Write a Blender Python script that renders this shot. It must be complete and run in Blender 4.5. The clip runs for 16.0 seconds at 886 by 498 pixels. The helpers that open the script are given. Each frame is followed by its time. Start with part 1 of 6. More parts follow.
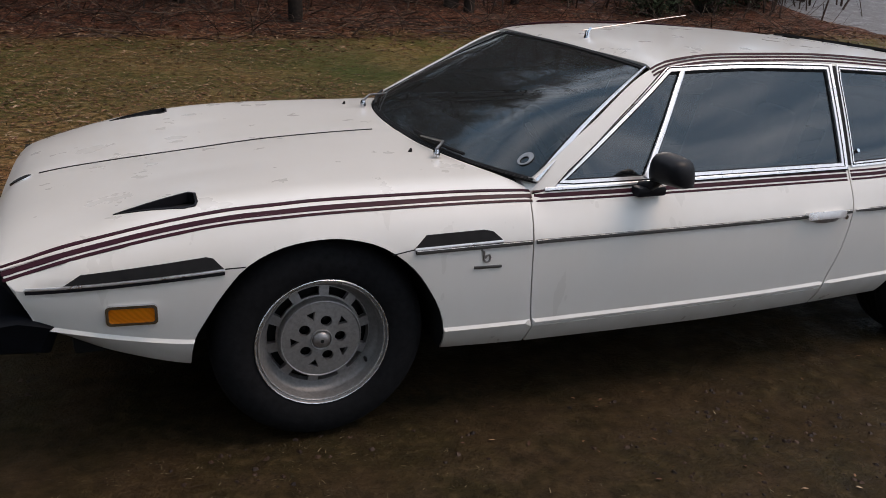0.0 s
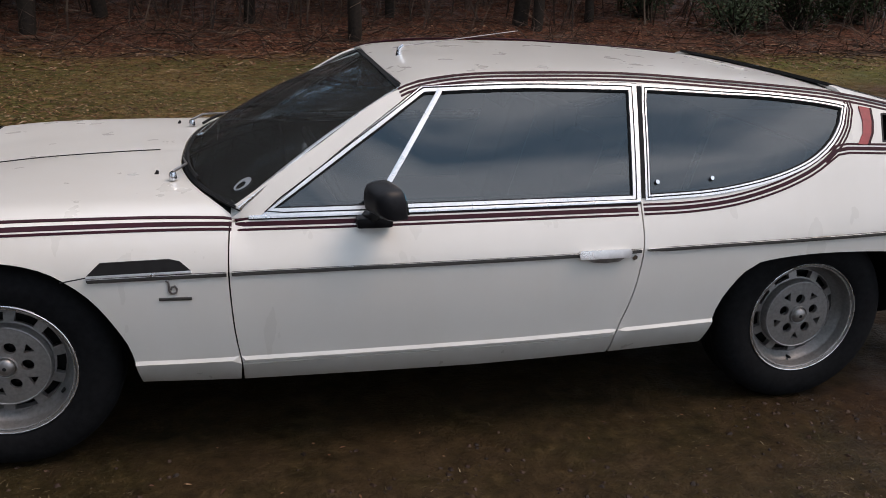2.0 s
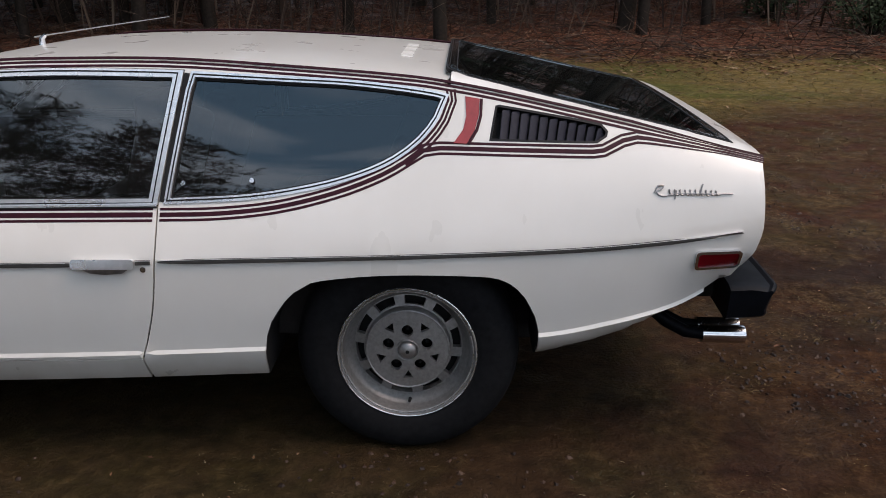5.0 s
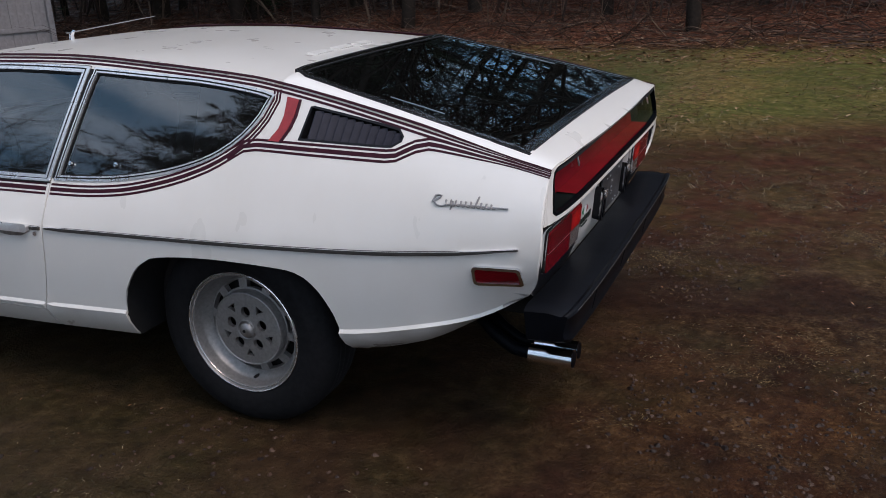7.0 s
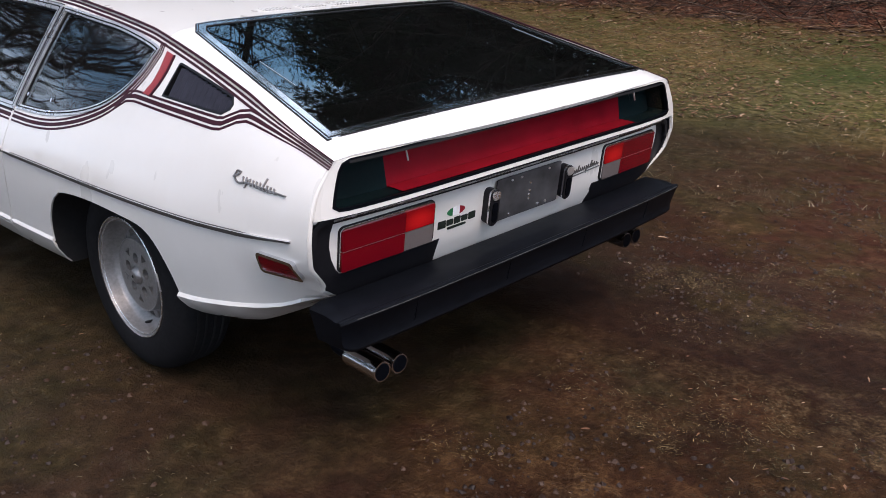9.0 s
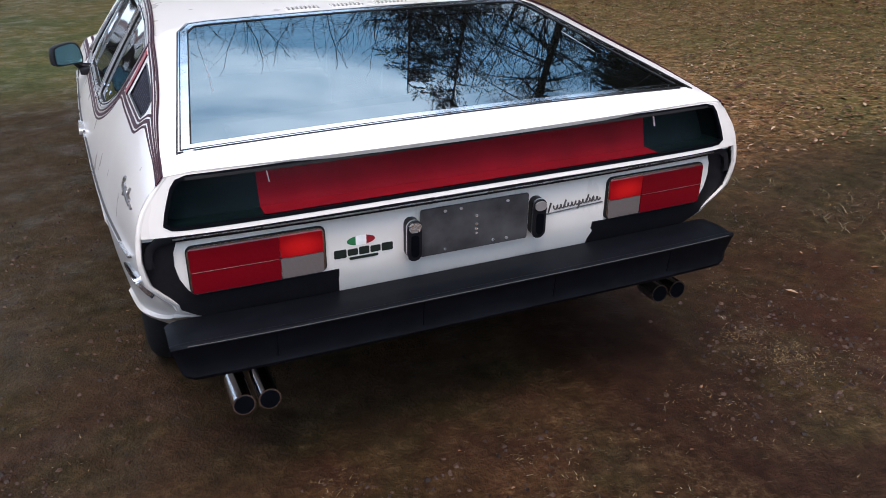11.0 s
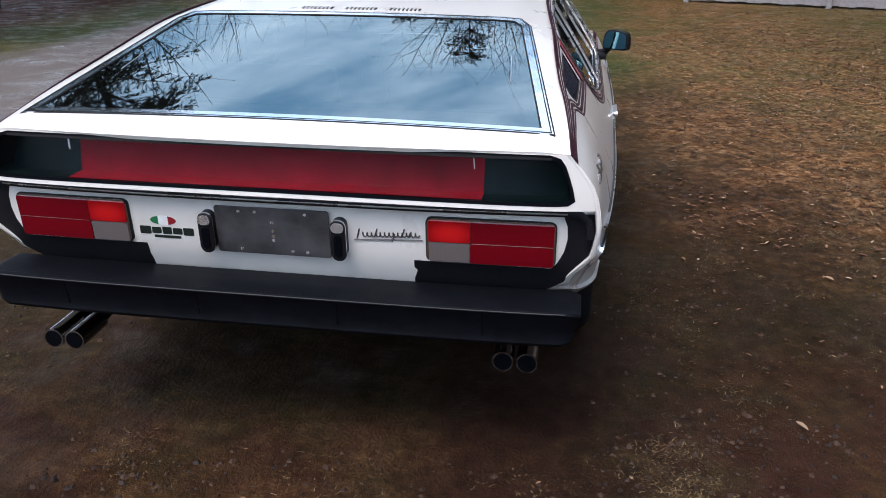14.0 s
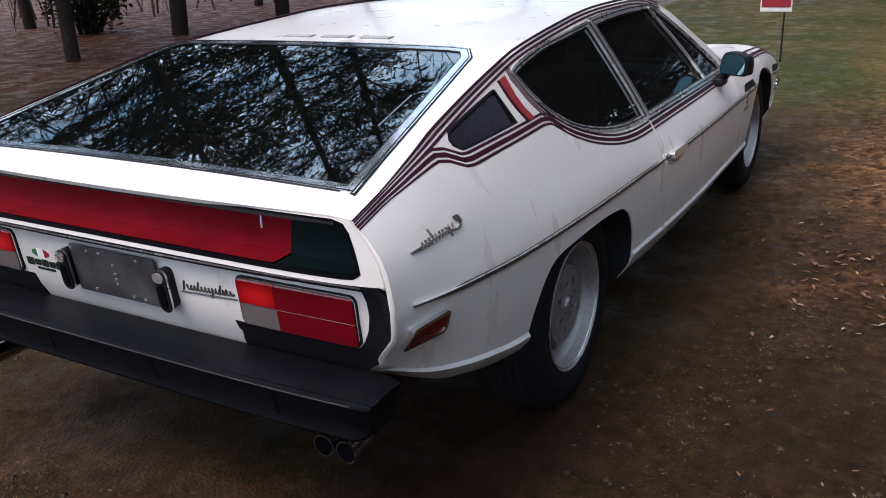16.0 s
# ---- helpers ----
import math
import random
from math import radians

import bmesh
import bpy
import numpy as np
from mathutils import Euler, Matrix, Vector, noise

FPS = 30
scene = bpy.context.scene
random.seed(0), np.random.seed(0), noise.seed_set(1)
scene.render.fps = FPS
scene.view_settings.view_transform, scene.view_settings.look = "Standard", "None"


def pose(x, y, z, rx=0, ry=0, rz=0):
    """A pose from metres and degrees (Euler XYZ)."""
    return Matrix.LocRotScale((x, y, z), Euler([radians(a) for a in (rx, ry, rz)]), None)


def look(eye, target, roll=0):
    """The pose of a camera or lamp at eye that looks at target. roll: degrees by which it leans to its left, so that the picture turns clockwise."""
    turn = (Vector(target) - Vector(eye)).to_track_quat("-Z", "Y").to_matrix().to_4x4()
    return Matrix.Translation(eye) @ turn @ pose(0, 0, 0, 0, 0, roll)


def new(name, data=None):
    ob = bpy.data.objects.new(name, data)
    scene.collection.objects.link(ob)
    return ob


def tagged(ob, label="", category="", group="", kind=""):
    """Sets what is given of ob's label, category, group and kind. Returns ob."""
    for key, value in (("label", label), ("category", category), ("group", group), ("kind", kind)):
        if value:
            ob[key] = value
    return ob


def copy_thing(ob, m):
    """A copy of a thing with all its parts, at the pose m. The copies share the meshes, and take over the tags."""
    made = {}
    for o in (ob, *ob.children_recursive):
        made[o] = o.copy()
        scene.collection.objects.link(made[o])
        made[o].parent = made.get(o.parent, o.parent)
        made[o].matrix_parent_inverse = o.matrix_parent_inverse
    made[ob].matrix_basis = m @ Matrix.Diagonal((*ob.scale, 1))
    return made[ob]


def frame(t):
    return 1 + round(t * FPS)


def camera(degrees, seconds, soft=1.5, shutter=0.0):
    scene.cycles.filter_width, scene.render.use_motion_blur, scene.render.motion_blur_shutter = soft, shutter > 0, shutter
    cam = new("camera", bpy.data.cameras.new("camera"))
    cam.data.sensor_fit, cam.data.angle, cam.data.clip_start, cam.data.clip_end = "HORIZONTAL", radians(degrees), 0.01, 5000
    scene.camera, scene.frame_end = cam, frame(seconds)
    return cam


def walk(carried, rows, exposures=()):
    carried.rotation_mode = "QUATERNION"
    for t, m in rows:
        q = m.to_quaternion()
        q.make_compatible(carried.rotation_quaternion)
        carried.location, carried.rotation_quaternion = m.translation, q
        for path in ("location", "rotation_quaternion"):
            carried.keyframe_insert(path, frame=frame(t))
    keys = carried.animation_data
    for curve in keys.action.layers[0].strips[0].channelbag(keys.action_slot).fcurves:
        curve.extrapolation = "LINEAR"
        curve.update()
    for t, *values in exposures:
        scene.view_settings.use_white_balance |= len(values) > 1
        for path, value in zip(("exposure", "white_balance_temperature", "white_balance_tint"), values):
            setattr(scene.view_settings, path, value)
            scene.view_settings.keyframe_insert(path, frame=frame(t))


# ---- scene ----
cam = camera(55.0, 16.0, soft=0.9)
PATH = [
    (0, (-1.845, -3.184, 1.496), (-1.163, -1.43, 0.819), 2.5),
    (0.5, (-1.547, -3.219, 1.5), (-0.954, -1.422, 0.851), 0.6),
    (1, (-1.245, -3.244, 1.51), (-0.726, -1.419, 0.876), -0.7),
    (1.5, (-0.902, -3.348, 1.53), (-0.487, -1.517, 0.842), 1.1),
    (2, (-0.542, -3.33, 1.508), (-0.143, -1.48, 0.862), 1.4),
    (2.5, (-0.183, -3.307, 1.509), (0.131, -1.433, 0.885), -0.5),
    (3, (0.196, -3.332, 1.516), (0.325, -1.45, 0.852), 0.5),
    (3.5, (0.517, -3.279, 1.478), (0.594, -1.380, 0.864), 0.6),
    (3.7, (0.620, -3.275, 1.447), (0.691, -1.370, 0.858), -0.5),
    (4, (0.890, -3.251, 1.446), (0.871, -1.345, 0.862), -1.4),
    (4.1, (0.964, -3.263, 1.446), (0.929, -1.360, 0.852), 0.2),
    (4.5, (1.237, -3.230, 1.420), (1.139, -1.347, 0.774), -1.4),
    (5, (1.512, -3.132, 1.395), (1.453, -1.238, 0.772), -0.7),
    (5.2, (1.659, -3.122, 1.391), (1.566, -1.225, 0.783), -2.1),
    (7.3, (3.103, -2.747, 1.431), (2.254, -1.057, 0.782), -1.6),
    (7.5, (3.187, -2.662, 1.408), (2.292, -0.99, 0.772), -1.3),
    (8, (3.397, -2.43, 1.434), (2.36, -0.847, 0.787), -1.9),
    (8.5, (3.673, -2.203, 1.419), (2.535, -0.701, 0.75), 1.9),
    (9, (3.862, -1.977, 1.424), (2.572, -0.633, 0.696), 0.2),
    (9.2, (3.899, -1.862, 1.418), (2.553, -0.575, 0.688), 0.8),
    (11.3, (4.295, -0.676, 1.418), (2.539, -0.06, 0.683), -0.3),
    (11.5, (4.329, -0.539, 1.41), (2.554, 0.035, 0.689), 1.6),
    (12, (4.374, -0.268, 1.433), (2.547, 0.078, 0.695), -0.0),
    (12.5, (4.341, -0.028, 1.419), (2.481, 0.151, 0.706), 1.7),
    (13, (4.375, 0.234, 1.423), (2.496, 0.262, 0.739), 0.2),
    (13.5, (4.427, 0.526, 1.413), (2.577, 0.34, 0.676), -1.0),
    (14, (4.331, 0.774, 1.4), (2.486, 0.477, 0.688), 0.4),
    (14.5, (4.251, 1.075, 1.418), (2.427, 0.620, 0.736), -1.1),
    (15, (4.128, 1.358, 1.438), (2.385, 0.677, 0.734), -1.5),
    (15.5, (3.892, 1.521, 1.433), (2.189, 0.727, 0.748), -1.6),
    (16, (3.640, 1.742, 1.409), (2.022, 0.784, 0.727), -2.4),
]
EXPOSURES = ((0, .52, 7350, 24), (2, .63, 7350, 24), (5.2, .66, 7300, 24), (7.5, .58, 6700, 23), (8.0, .58, 6700, 23), (8.5, 1.02, 6850, 26), (9.2, 1.14, 6850, 26), (11.4, 1.26, 6550, 23), (12.2, 1.12, 6400, 21), (13, 1.10, 6400, 21), (14, 1.18, 6500, 22), (14.5, 1.16, 6600, 23), (15.2, 1.07, 6700, 24), (16, 1.08, 6800, 26))
walk(cam, [(t, look(eye, target, roll)) for t, eye, target, roll in PATH], EXPOSURES)

# ---- sky and sun: a bright, broken overcast ----
world = bpy.data.worlds.new("sky")
scene.world = world
world.use_nodes = True
wt = world.node_tree
bg = wt.nodes["Background"]
sky = wt.nodes.new("ShaderNodeTexSky")
sky.sky_type, sky.sun_disc = "NISHITA", False
sky.sun_elevation, sky.sun_rotation = radians(58), radians(109)
sky.air_density, sky.dust_density, sky.ozone_density = 1.3, 2.5, 1.5
coord = wt.nodes.new("ShaderNodeTexCoord")
squash = wt.nodes.new("ShaderNodeMapping")
squash.inputs["Scale"].default_value = (1.0, 1.0, 5.5)
clouds = wt.nodes.new("ShaderNodeTexNoise")
clouds.inputs["Scale"].default_value, clouds.inputs["Detail"].default_value = 2.6, 7
clouds.inputs["Roughness"].default_value, clouds.inputs["Distortion"].default_value = .55, .2
cover = wt.nodes.new("ShaderNodeValToRGB")
cover.color_ramp.elements[0].position, cover.color_ramp.elements[0].color = .40, (2.0, 4.2, 6.2, 1)
cover.color_ramp.elements[1].position, cover.color_ramp.elements[1].color = .62, (9.4, 11.2, 12.6, 1)
both = wt.nodes.new("ShaderNodeMixRGB")
both.inputs[0].default_value = .82
wt.links.new(coord.outputs["Generated"], squash.inputs["Vector"])
wt.links.new(squash.outputs[0], clouds.inputs["Vector"])
wt.links.new(clouds.outputs["Fac"], cover.inputs[0])
wt.links.new(sky.outputs[0], both.inputs[1])
wt.links.new(cover.outputs[0], both.inputs[2])
wt.links.new(both.outputs[0], bg.inputs["Color"])
bg.inputs["Strength"].default_value = .10
sun = new("sun", bpy.data.lights.new("sun", "SUN"))
sun.data.energy, sun.data.angle, sun.data.color = 1.35, radians(30), (1, .91, .80)
sun.matrix_world = look((9.8, -3.4, 17), (0, 0, 0))


# ---- materials ----
def nodes_of(name):
    m = bpy.data.materials.new(name)
    m.use_nodes = True
    nt = m.node_tree
    return m, nt, nt.nodes["Principled BSDF"]


def link(nt, a, b):
    nt.links.new(a, b)


def noise_of(nt, scale, detail=4, rough=.55, where="Object", stretch=None):
    c = nt.nodes.new("ShaderNodeTexCoord")
    n = nt.nodes.new("ShaderNodeTexNoise")
    n.inputs["Scale"].default_value, n.inputs["Detail"].default_value, n.inputs["Roughness"].default_value = scale, detail, rough
    out = c.outputs[where]
    if stretch:
        mp = nt.nodes.new("ShaderNodeMapping")
        mp.inputs["Scale"].default_value = stretch
        link(nt, out, mp.inputs["Vector"])
        out = mp.outputs[0]
    link(nt, out, n.inputs["Vector"])
    return n.outputs["Fac"]


def ramp(nt, fac, *stops):
    r = nt.nodes.new("ShaderNodeValToRGB")
    e = r.color_ramp.elements
    while len(e) < len(stops):
        e.new(.5)
    for k, (pos, col) in zip(e, stops):
        k.position = pos
        k.color = (*col, 1) if len(col) == 3 else col
    link(nt, fac, r.inputs[0])
    return r.outputs[0]


def mixed(nt, fac, a, b, mode="MIX"):
    x = nt.nodes.new("ShaderNodeMixRGB")
    x.blend_type = mode
    for sock, v in ((x.inputs[0], fac), (x.inputs[1], a), (x.inputs[2], b)):
        if isinstance(v, (int, float)):
            sock.default_value = v
        elif isinstance(v, tuple):
            sock.default_value = (*v, 1)
        else:
            link(nt, v, sock)
    return x.outputs[0]


def maths(nt, op, a, b=0.0, c=0.0):
    x = nt.nodes.new("ShaderNodeMath")
    x.operation = op
    for sock, v in zip(x.inputs, (a, b, c)):
        if isinstance(v, (int, float)):
            sock.default_value = v
        else:
            link(nt, v, sock)
    return x.outputs[0]


def bumped(nt, bsdf, height, strength=.3, distance=.01):
    b = nt.nodes.new("ShaderNodeBump")
    b.inputs["Strength"].default_value, b.inputs["Distance"].default_value = strength, distance
    link(nt, height, b.inputs["Height"])
    link(nt, b.outputs[0], bsdf.inputs["Normal"])


def plain(name, col, rough=.5, metal=0.0, vary=.12, scale=30, bump=0.0, coat=0.0, where="Object", spec=.5):
    """A surface of one colour with grain and wear at two scales."""
    m, nt, p = nodes_of(name)
    fine, broad = noise_of(nt, scale, 5, where=where), noise_of(nt, scale / 9, 3, where=where)
    lo = tuple(c * (1 - vary) for c in col)
    hi = tuple(min(1, c * (1 + vary)) for c in col)
    c1 = ramp(nt, fine, (.3, lo), (.7, hi))
    c2 = ramp(nt, broad, (.3, (1 - vary * .6,) * 3), (.7, (1, 1, 1)))
    link(nt, mixed(nt, 1.0, c1, c2, "MULTIPLY"), p.inputs["Base Color"])
    r = nt.nodes.new("ShaderNodeMapRange")
    r.inputs[3].default_value, r.inputs[4].default_value = max(0, rough * .8), min(1, rough * 1.2)
    link(nt, broad, r.inputs[0])
    link(nt, r.outputs[0], p.inputs["Roughness"])
    p.inputs["Metallic"].default_value = metal
    p.inputs["Coat Weight"].default_value = coat
    p.inputs["Coat Roughness"].default_value = .06
    p.inputs["Specular IOR Level"].default_value = spec if metal or coat or max(col) > .05 else min(.2, spec)
    if bump:
        bumped(nt, p, fine, bump, .004)
    return m


def paint_white():
    m, nt, p = nodes_of("white_paint")
    dust_haze, run = noise_of(nt, 1.6, 5), noise_of(nt, 7, 4, stretch=(1, 1, .25))
    c = ramp(nt, dust_haze, (.35, (.635, .612, .572)), (.65, (.672, .650, .613)))
    c = mixed(nt, 1.0, c, ramp(nt, run, (.25, (.975, .97, .96)), (.6, (1, 1, 1))), "MULTIPLY")
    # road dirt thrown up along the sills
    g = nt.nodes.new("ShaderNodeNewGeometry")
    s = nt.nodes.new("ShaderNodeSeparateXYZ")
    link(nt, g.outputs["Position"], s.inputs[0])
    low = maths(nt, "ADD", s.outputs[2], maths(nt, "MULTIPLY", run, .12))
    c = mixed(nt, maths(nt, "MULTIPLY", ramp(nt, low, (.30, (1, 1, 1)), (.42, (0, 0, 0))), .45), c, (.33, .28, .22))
    link(nt, c, p.inputs["Base Color"])
    link(nt, ramp(nt, run, (.3, (.26, .26, .26)), (.7, (.34, .34, .34))), p.inputs["Roughness"])
    p.inputs["Coat Weight"].default_value, p.inputs["Coat Roughness"].default_value = .6, .12
    bumped(nt, p, noise_of(nt, 3.5, 2), .02, .01)
    return m


def pane(name, tint, haze=.03, ior=2.0, cast=(.86, .95, 1), dust_haze=.0):
    """A thin tinted pane: clear through, mirror-like at a slant, with dust that also paints haze over its darks."""
    m, nt, p = nodes_of(name)
    nt.nodes.remove(p)
    clear, gloss, mix = (nt.nodes.new(k) for k in ("ShaderNodeBsdfTransparent", "ShaderNodeBsdfGlossy", "ShaderNodeMixShader"))
    clear.inputs[0].default_value = (*tint, 1)
    gloss.inputs["Color"].default_value = (*cast, 1)
    gloss.inputs["Roughness"].default_value = haze
    f = nt.nodes.new("ShaderNodeFresnel")
    f.inputs[0].default_value = ior
    link(nt, f.outputs[0], mix.inputs[0])
    link(nt, clear.outputs[0], mix.inputs[1])
    link(nt, gloss.outputs[0], mix.inputs[2])
    b = nt.nodes.new("ShaderNodeBump")
    b.inputs["Strength"].default_value, b.inputs["Distance"].default_value = .008, .02
    link(nt, noise_of(nt, 1.2, 1), b.inputs["Height"])
    link(nt, b.outputs[0], gloss.inputs["Normal"])
    # pale diffuse veil that lifts the pane's dark tones
    film, veil = nt.nodes.new("ShaderNodeBsdfDiffuse"), nt.nodes.new("ShaderNodeMixShader")
    film.inputs[0].default_value = (.42, .43, .42, 1)
    link(nt, maths(nt, "MULTIPLY", ramp(nt, noise_of(nt, 2.2, 4), (.3, (.7, .7, .7)), (.7, (1, 1, 1))), dust_haze), veil.inputs[0])
    link(nt, mix.outputs[0], veil.inputs[1])
    link(nt, film.outputs[0], veil.inputs[2])
    link(nt, veil.outputs[0], nt.nodes["Material Output"].inputs[0])
    return m


def lens_mat(name, col, glow=0.0):
    m, nt, p = nodes_of(name)
    c = nt.nodes.new("ShaderNodeTexCoord")
    w = nt.nodes.new("ShaderNodeTexWave")
    w.inputs["Scale"].default_value, w.bands_direction = 150, "Y"
    link(nt, c.outputs["Object"], w.inputs[0])
    link(nt, ramp(nt, w.outputs["Fac"], (.2, tuple(k * .88 for k in col)), (.8, col)), p.inputs["Base Color"])
    p.inputs["Roughness"].default_value = .26
    p.inputs["Specular IOR Level"].default_value = .25
    p.inputs["Coat Weight"].default_value = .15
    bumped(nt, p, w.outputs["Fac"], .15, .002)
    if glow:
        # emission added for a red glow, brightest in the lens's middle
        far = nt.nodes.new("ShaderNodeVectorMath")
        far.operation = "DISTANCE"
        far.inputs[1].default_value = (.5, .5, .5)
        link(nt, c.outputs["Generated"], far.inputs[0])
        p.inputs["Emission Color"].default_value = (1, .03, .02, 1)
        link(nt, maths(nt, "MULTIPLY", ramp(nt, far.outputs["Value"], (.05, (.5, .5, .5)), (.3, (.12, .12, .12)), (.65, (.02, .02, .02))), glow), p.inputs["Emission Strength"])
    return m


def ground_mat():
    m, nt, p = nodes_of("wet_ground")
    g = nt.nodes.new("ShaderNodeNewGeometry")
    s = nt.nodes.new("ShaderNodeSeparateXYZ")
    link(nt, g.outputs["Position"], s.inputs[0])
    X, Y, Z = s.outputs

    def n(scale, detail=6, rough=.6):
        t = nt.nodes.new("ShaderNodeTexNoise")
        t.inputs["Scale"].default_value, t.inputs["Detail"].default_value, t.inputs["Roughness"].default_value = scale, detail, rough
        link(nt, g.outputs["Position"], t.inputs["Vector"])
        return t.outputs["Fac"]
    patch, mid, fine, grit = n(.55, 4), n(2.6, 6), n(16, 6, .7), n(75, 3, .7)
    mud = ramp(nt, fine, (.3, (.0120, .0049, .0029)), (.7, (.037, .0152, .0088)))
    # grassier soil along the drive side
    mud = mixed(nt, ramp(nt, maths(nt, "MULTIPLY_ADD", X, -.1, .5), (.27, (0, 0, 0)), (.40, (1, 1, 1))), mud, ramp(nt, fine, (.3, (.0145, .0090, .0042)), (.7, (.046, .0285, .0130))))
    grass = ramp(nt, fine, (.3, (.010, .0068, .0028)), (.55, (.026, .0185, .0070)), (.75, (.070, .046, .021)))
    dead = ramp(nt, grit, (.35, (.016, .0088, .005)), (.65, (.072, .045, .025)))
    base = mixed(nt, ramp(nt, mid, (.42, (0, 0, 0)), (.62, (1, 1, 1))), mud, grass)
    base = mixed(nt, maths(nt, "MULTIPLY", ramp(nt, n(5.5, 5), (.5, (0, 0, 0)), (.72, (1, 1, 1))), .6), base, dead)
    # greener lawn away from the trodden ground
    lawn = maths(nt, "ADD", maths(nt, "ADD", maths(nt, "SUBTRACT", Y, .5), maths(nt, "MULTIPLY", X, -.45)), maths(nt, "MULTIPLY", patch, 2.5))
    far_x = maths(nt, "ADD", maths(nt, "MULTIPLY", X, -1), maths(nt, "MULTIPLY", patch, 2.0))
    lawnf = maths(nt, "MAXIMUM", ramp(nt, maths(nt, "DIVIDE", lawn, 10), (.36, (0, 0, 0)), (.50, (1, 1, 1))),
                  ramp(nt, maths(nt, "DIVIDE", far_x, 10), (.42, (0, 0, 0)), (.6, (1, 1, 1))))
    # a mosaic of leaf-sized flakes
    bent = nt.nodes.new("ShaderNodeVectorMath")
    bent.operation = "ADD"
    wob = nt.nodes.new("ShaderNodeTexNoise")
    wob.inputs["Scale"].default_value = 9
    link(nt, g.outputs["Position"], wob.inputs["Vector"])
    soft = nt.nodes.new("ShaderNodeVectorMath")
    soft.operation = "SCALE"
    soft.inputs["Scale"].default_value = .10
    link(nt, wob.outputs["Color"], soft.inputs[0])
    link(nt, g.outputs["Position"], bent.inputs[0])
    link(nt, soft.outputs[0], bent.inputs[1])
    flakes = []
    for size in (24, 55):
        vo = nt.nodes.new("ShaderNodeTexVoronoi")
        vo.inputs["Scale"].default_value = size
        link(nt, bent.outputs[0], vo.inputs["Vector"])
        sp = nt.nodes.new("ShaderNodeSeparateColor")
        link(nt, vo.outputs["Color"], sp.inputs[0])
        flakes.append(sp.outputs[0])
    flake = maths(nt, "ADD", maths(nt, "MULTIPLY", mixed(nt, .45, flakes[0], flakes[1]), .6), maths(nt, "MULTIPLY", fine, .4))
    turf = ramp(nt, mixed(nt, .45, fine, flake), (.28, (.026, .024, .008)), (.5, (.082, .075, .024)), (.72, (.23, .170, .080)))
    green = ramp(nt, mixed(nt, .4, fine, flake), (.3, (.016, .025, .006)), (.52, (.046, .062, .016)), (.72, (.13, .125, .045)))
    turf = mixed(nt, ramp(nt, n(.42, 4), (.44, (0, 0, 0)), (.56, (1, 1, 1))), turf, green)
    base = mixed(nt, maths(nt, "MULTIPLY", lawnf, .75), base, turf)
    strewn = maths(nt, "MULTIPLY", ramp(nt, maths(nt, "MULTIPLY_ADD", maths(nt, "ADD", Y, maths(nt, "MULTIPLY", patch, 1.5)), .1, .0), (.155, (0, 0, 0)), (.27, (1, 1, 1))),
                   ramp(nt, maths(nt, "MULTIPLY_ADD", maths(nt, "SUBTRACT", maths(nt, "MULTIPLY", patch, 3.0), X), .1, .0), (.05, (0, 0, 0)), (.22, (1, 1, 1))))
    strewn = maths(nt, "MULTIPLY", maths(nt, "MULTIPLY", strewn, ramp(nt, n(1.1, 3), (.40, (.62, .62, .62)), (.60, (1, 1, 1)))), ramp(nt, n(4.2, 6, .7), (.40, (.42, .42, .42)), (.58, (.95, .95, .95))))
    strewn = maths(nt, "MULTIPLY", strewn, ramp(nt, maths(nt, "MULTIPLY", maths(nt, "ADD", Y, patch), .1), (.40, (1, 1, 1)), (.58, (.42, .42, .42))))
    base = mixed(nt, strewn, base, ramp(nt, flake, (.25, (.026, .011, .005)), (.45, (.125, .053, .019)), (.62, (.23, .113, .046)), (.8, (.42, .25, .13))))
    # straw and dead grass on the ground behind the car
    straw = maths(nt, "MULTIPLY", ramp(nt, maths(nt, "MULTIPLY", maths(nt, "ADD", X, maths(nt, "MULTIPLY", patch, 1.6)), .1), (.22, (0, 0, 0)), (.40, (1, 1, 1))), maths(nt, "MULTIPLY", ramp(nt, n(2.2, 6, .7), (.44, (.04, .04, .04)), (.64, (.75, .75, .75))), ramp(nt, maths(nt, "MULTIPLY_ADD", maths(nt, "ADD", Y, patch), .2, .5), (.28, (.15, .15, .15)), (.46, (1, 1, 1)))))
    straw = maths(nt, "MULTIPLY", straw, ramp(nt, maths(nt, "MULTIPLY_ADD", maths(nt, "ADD", Y, patch), .1, .5), (.565, (1, 1, 1)), (.68, (.12, .12, .12))))
    base = mixed(nt, straw, base, ramp(nt, mixed(nt, .5, grit, fine), (.34, (.022, .0100, .0048)), (.51, (.074, .040, .018)), (.68, (.20, .125, .058))))
    # muddy wheel tracks leading away behind the car, with the tail's shade painted in
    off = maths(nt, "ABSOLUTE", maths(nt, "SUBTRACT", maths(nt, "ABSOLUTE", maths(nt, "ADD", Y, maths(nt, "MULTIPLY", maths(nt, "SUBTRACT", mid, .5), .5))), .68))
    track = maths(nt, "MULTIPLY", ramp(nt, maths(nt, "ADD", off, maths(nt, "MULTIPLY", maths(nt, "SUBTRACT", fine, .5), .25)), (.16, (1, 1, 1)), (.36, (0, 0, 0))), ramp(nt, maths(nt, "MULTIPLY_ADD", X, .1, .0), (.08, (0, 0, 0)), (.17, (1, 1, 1))))
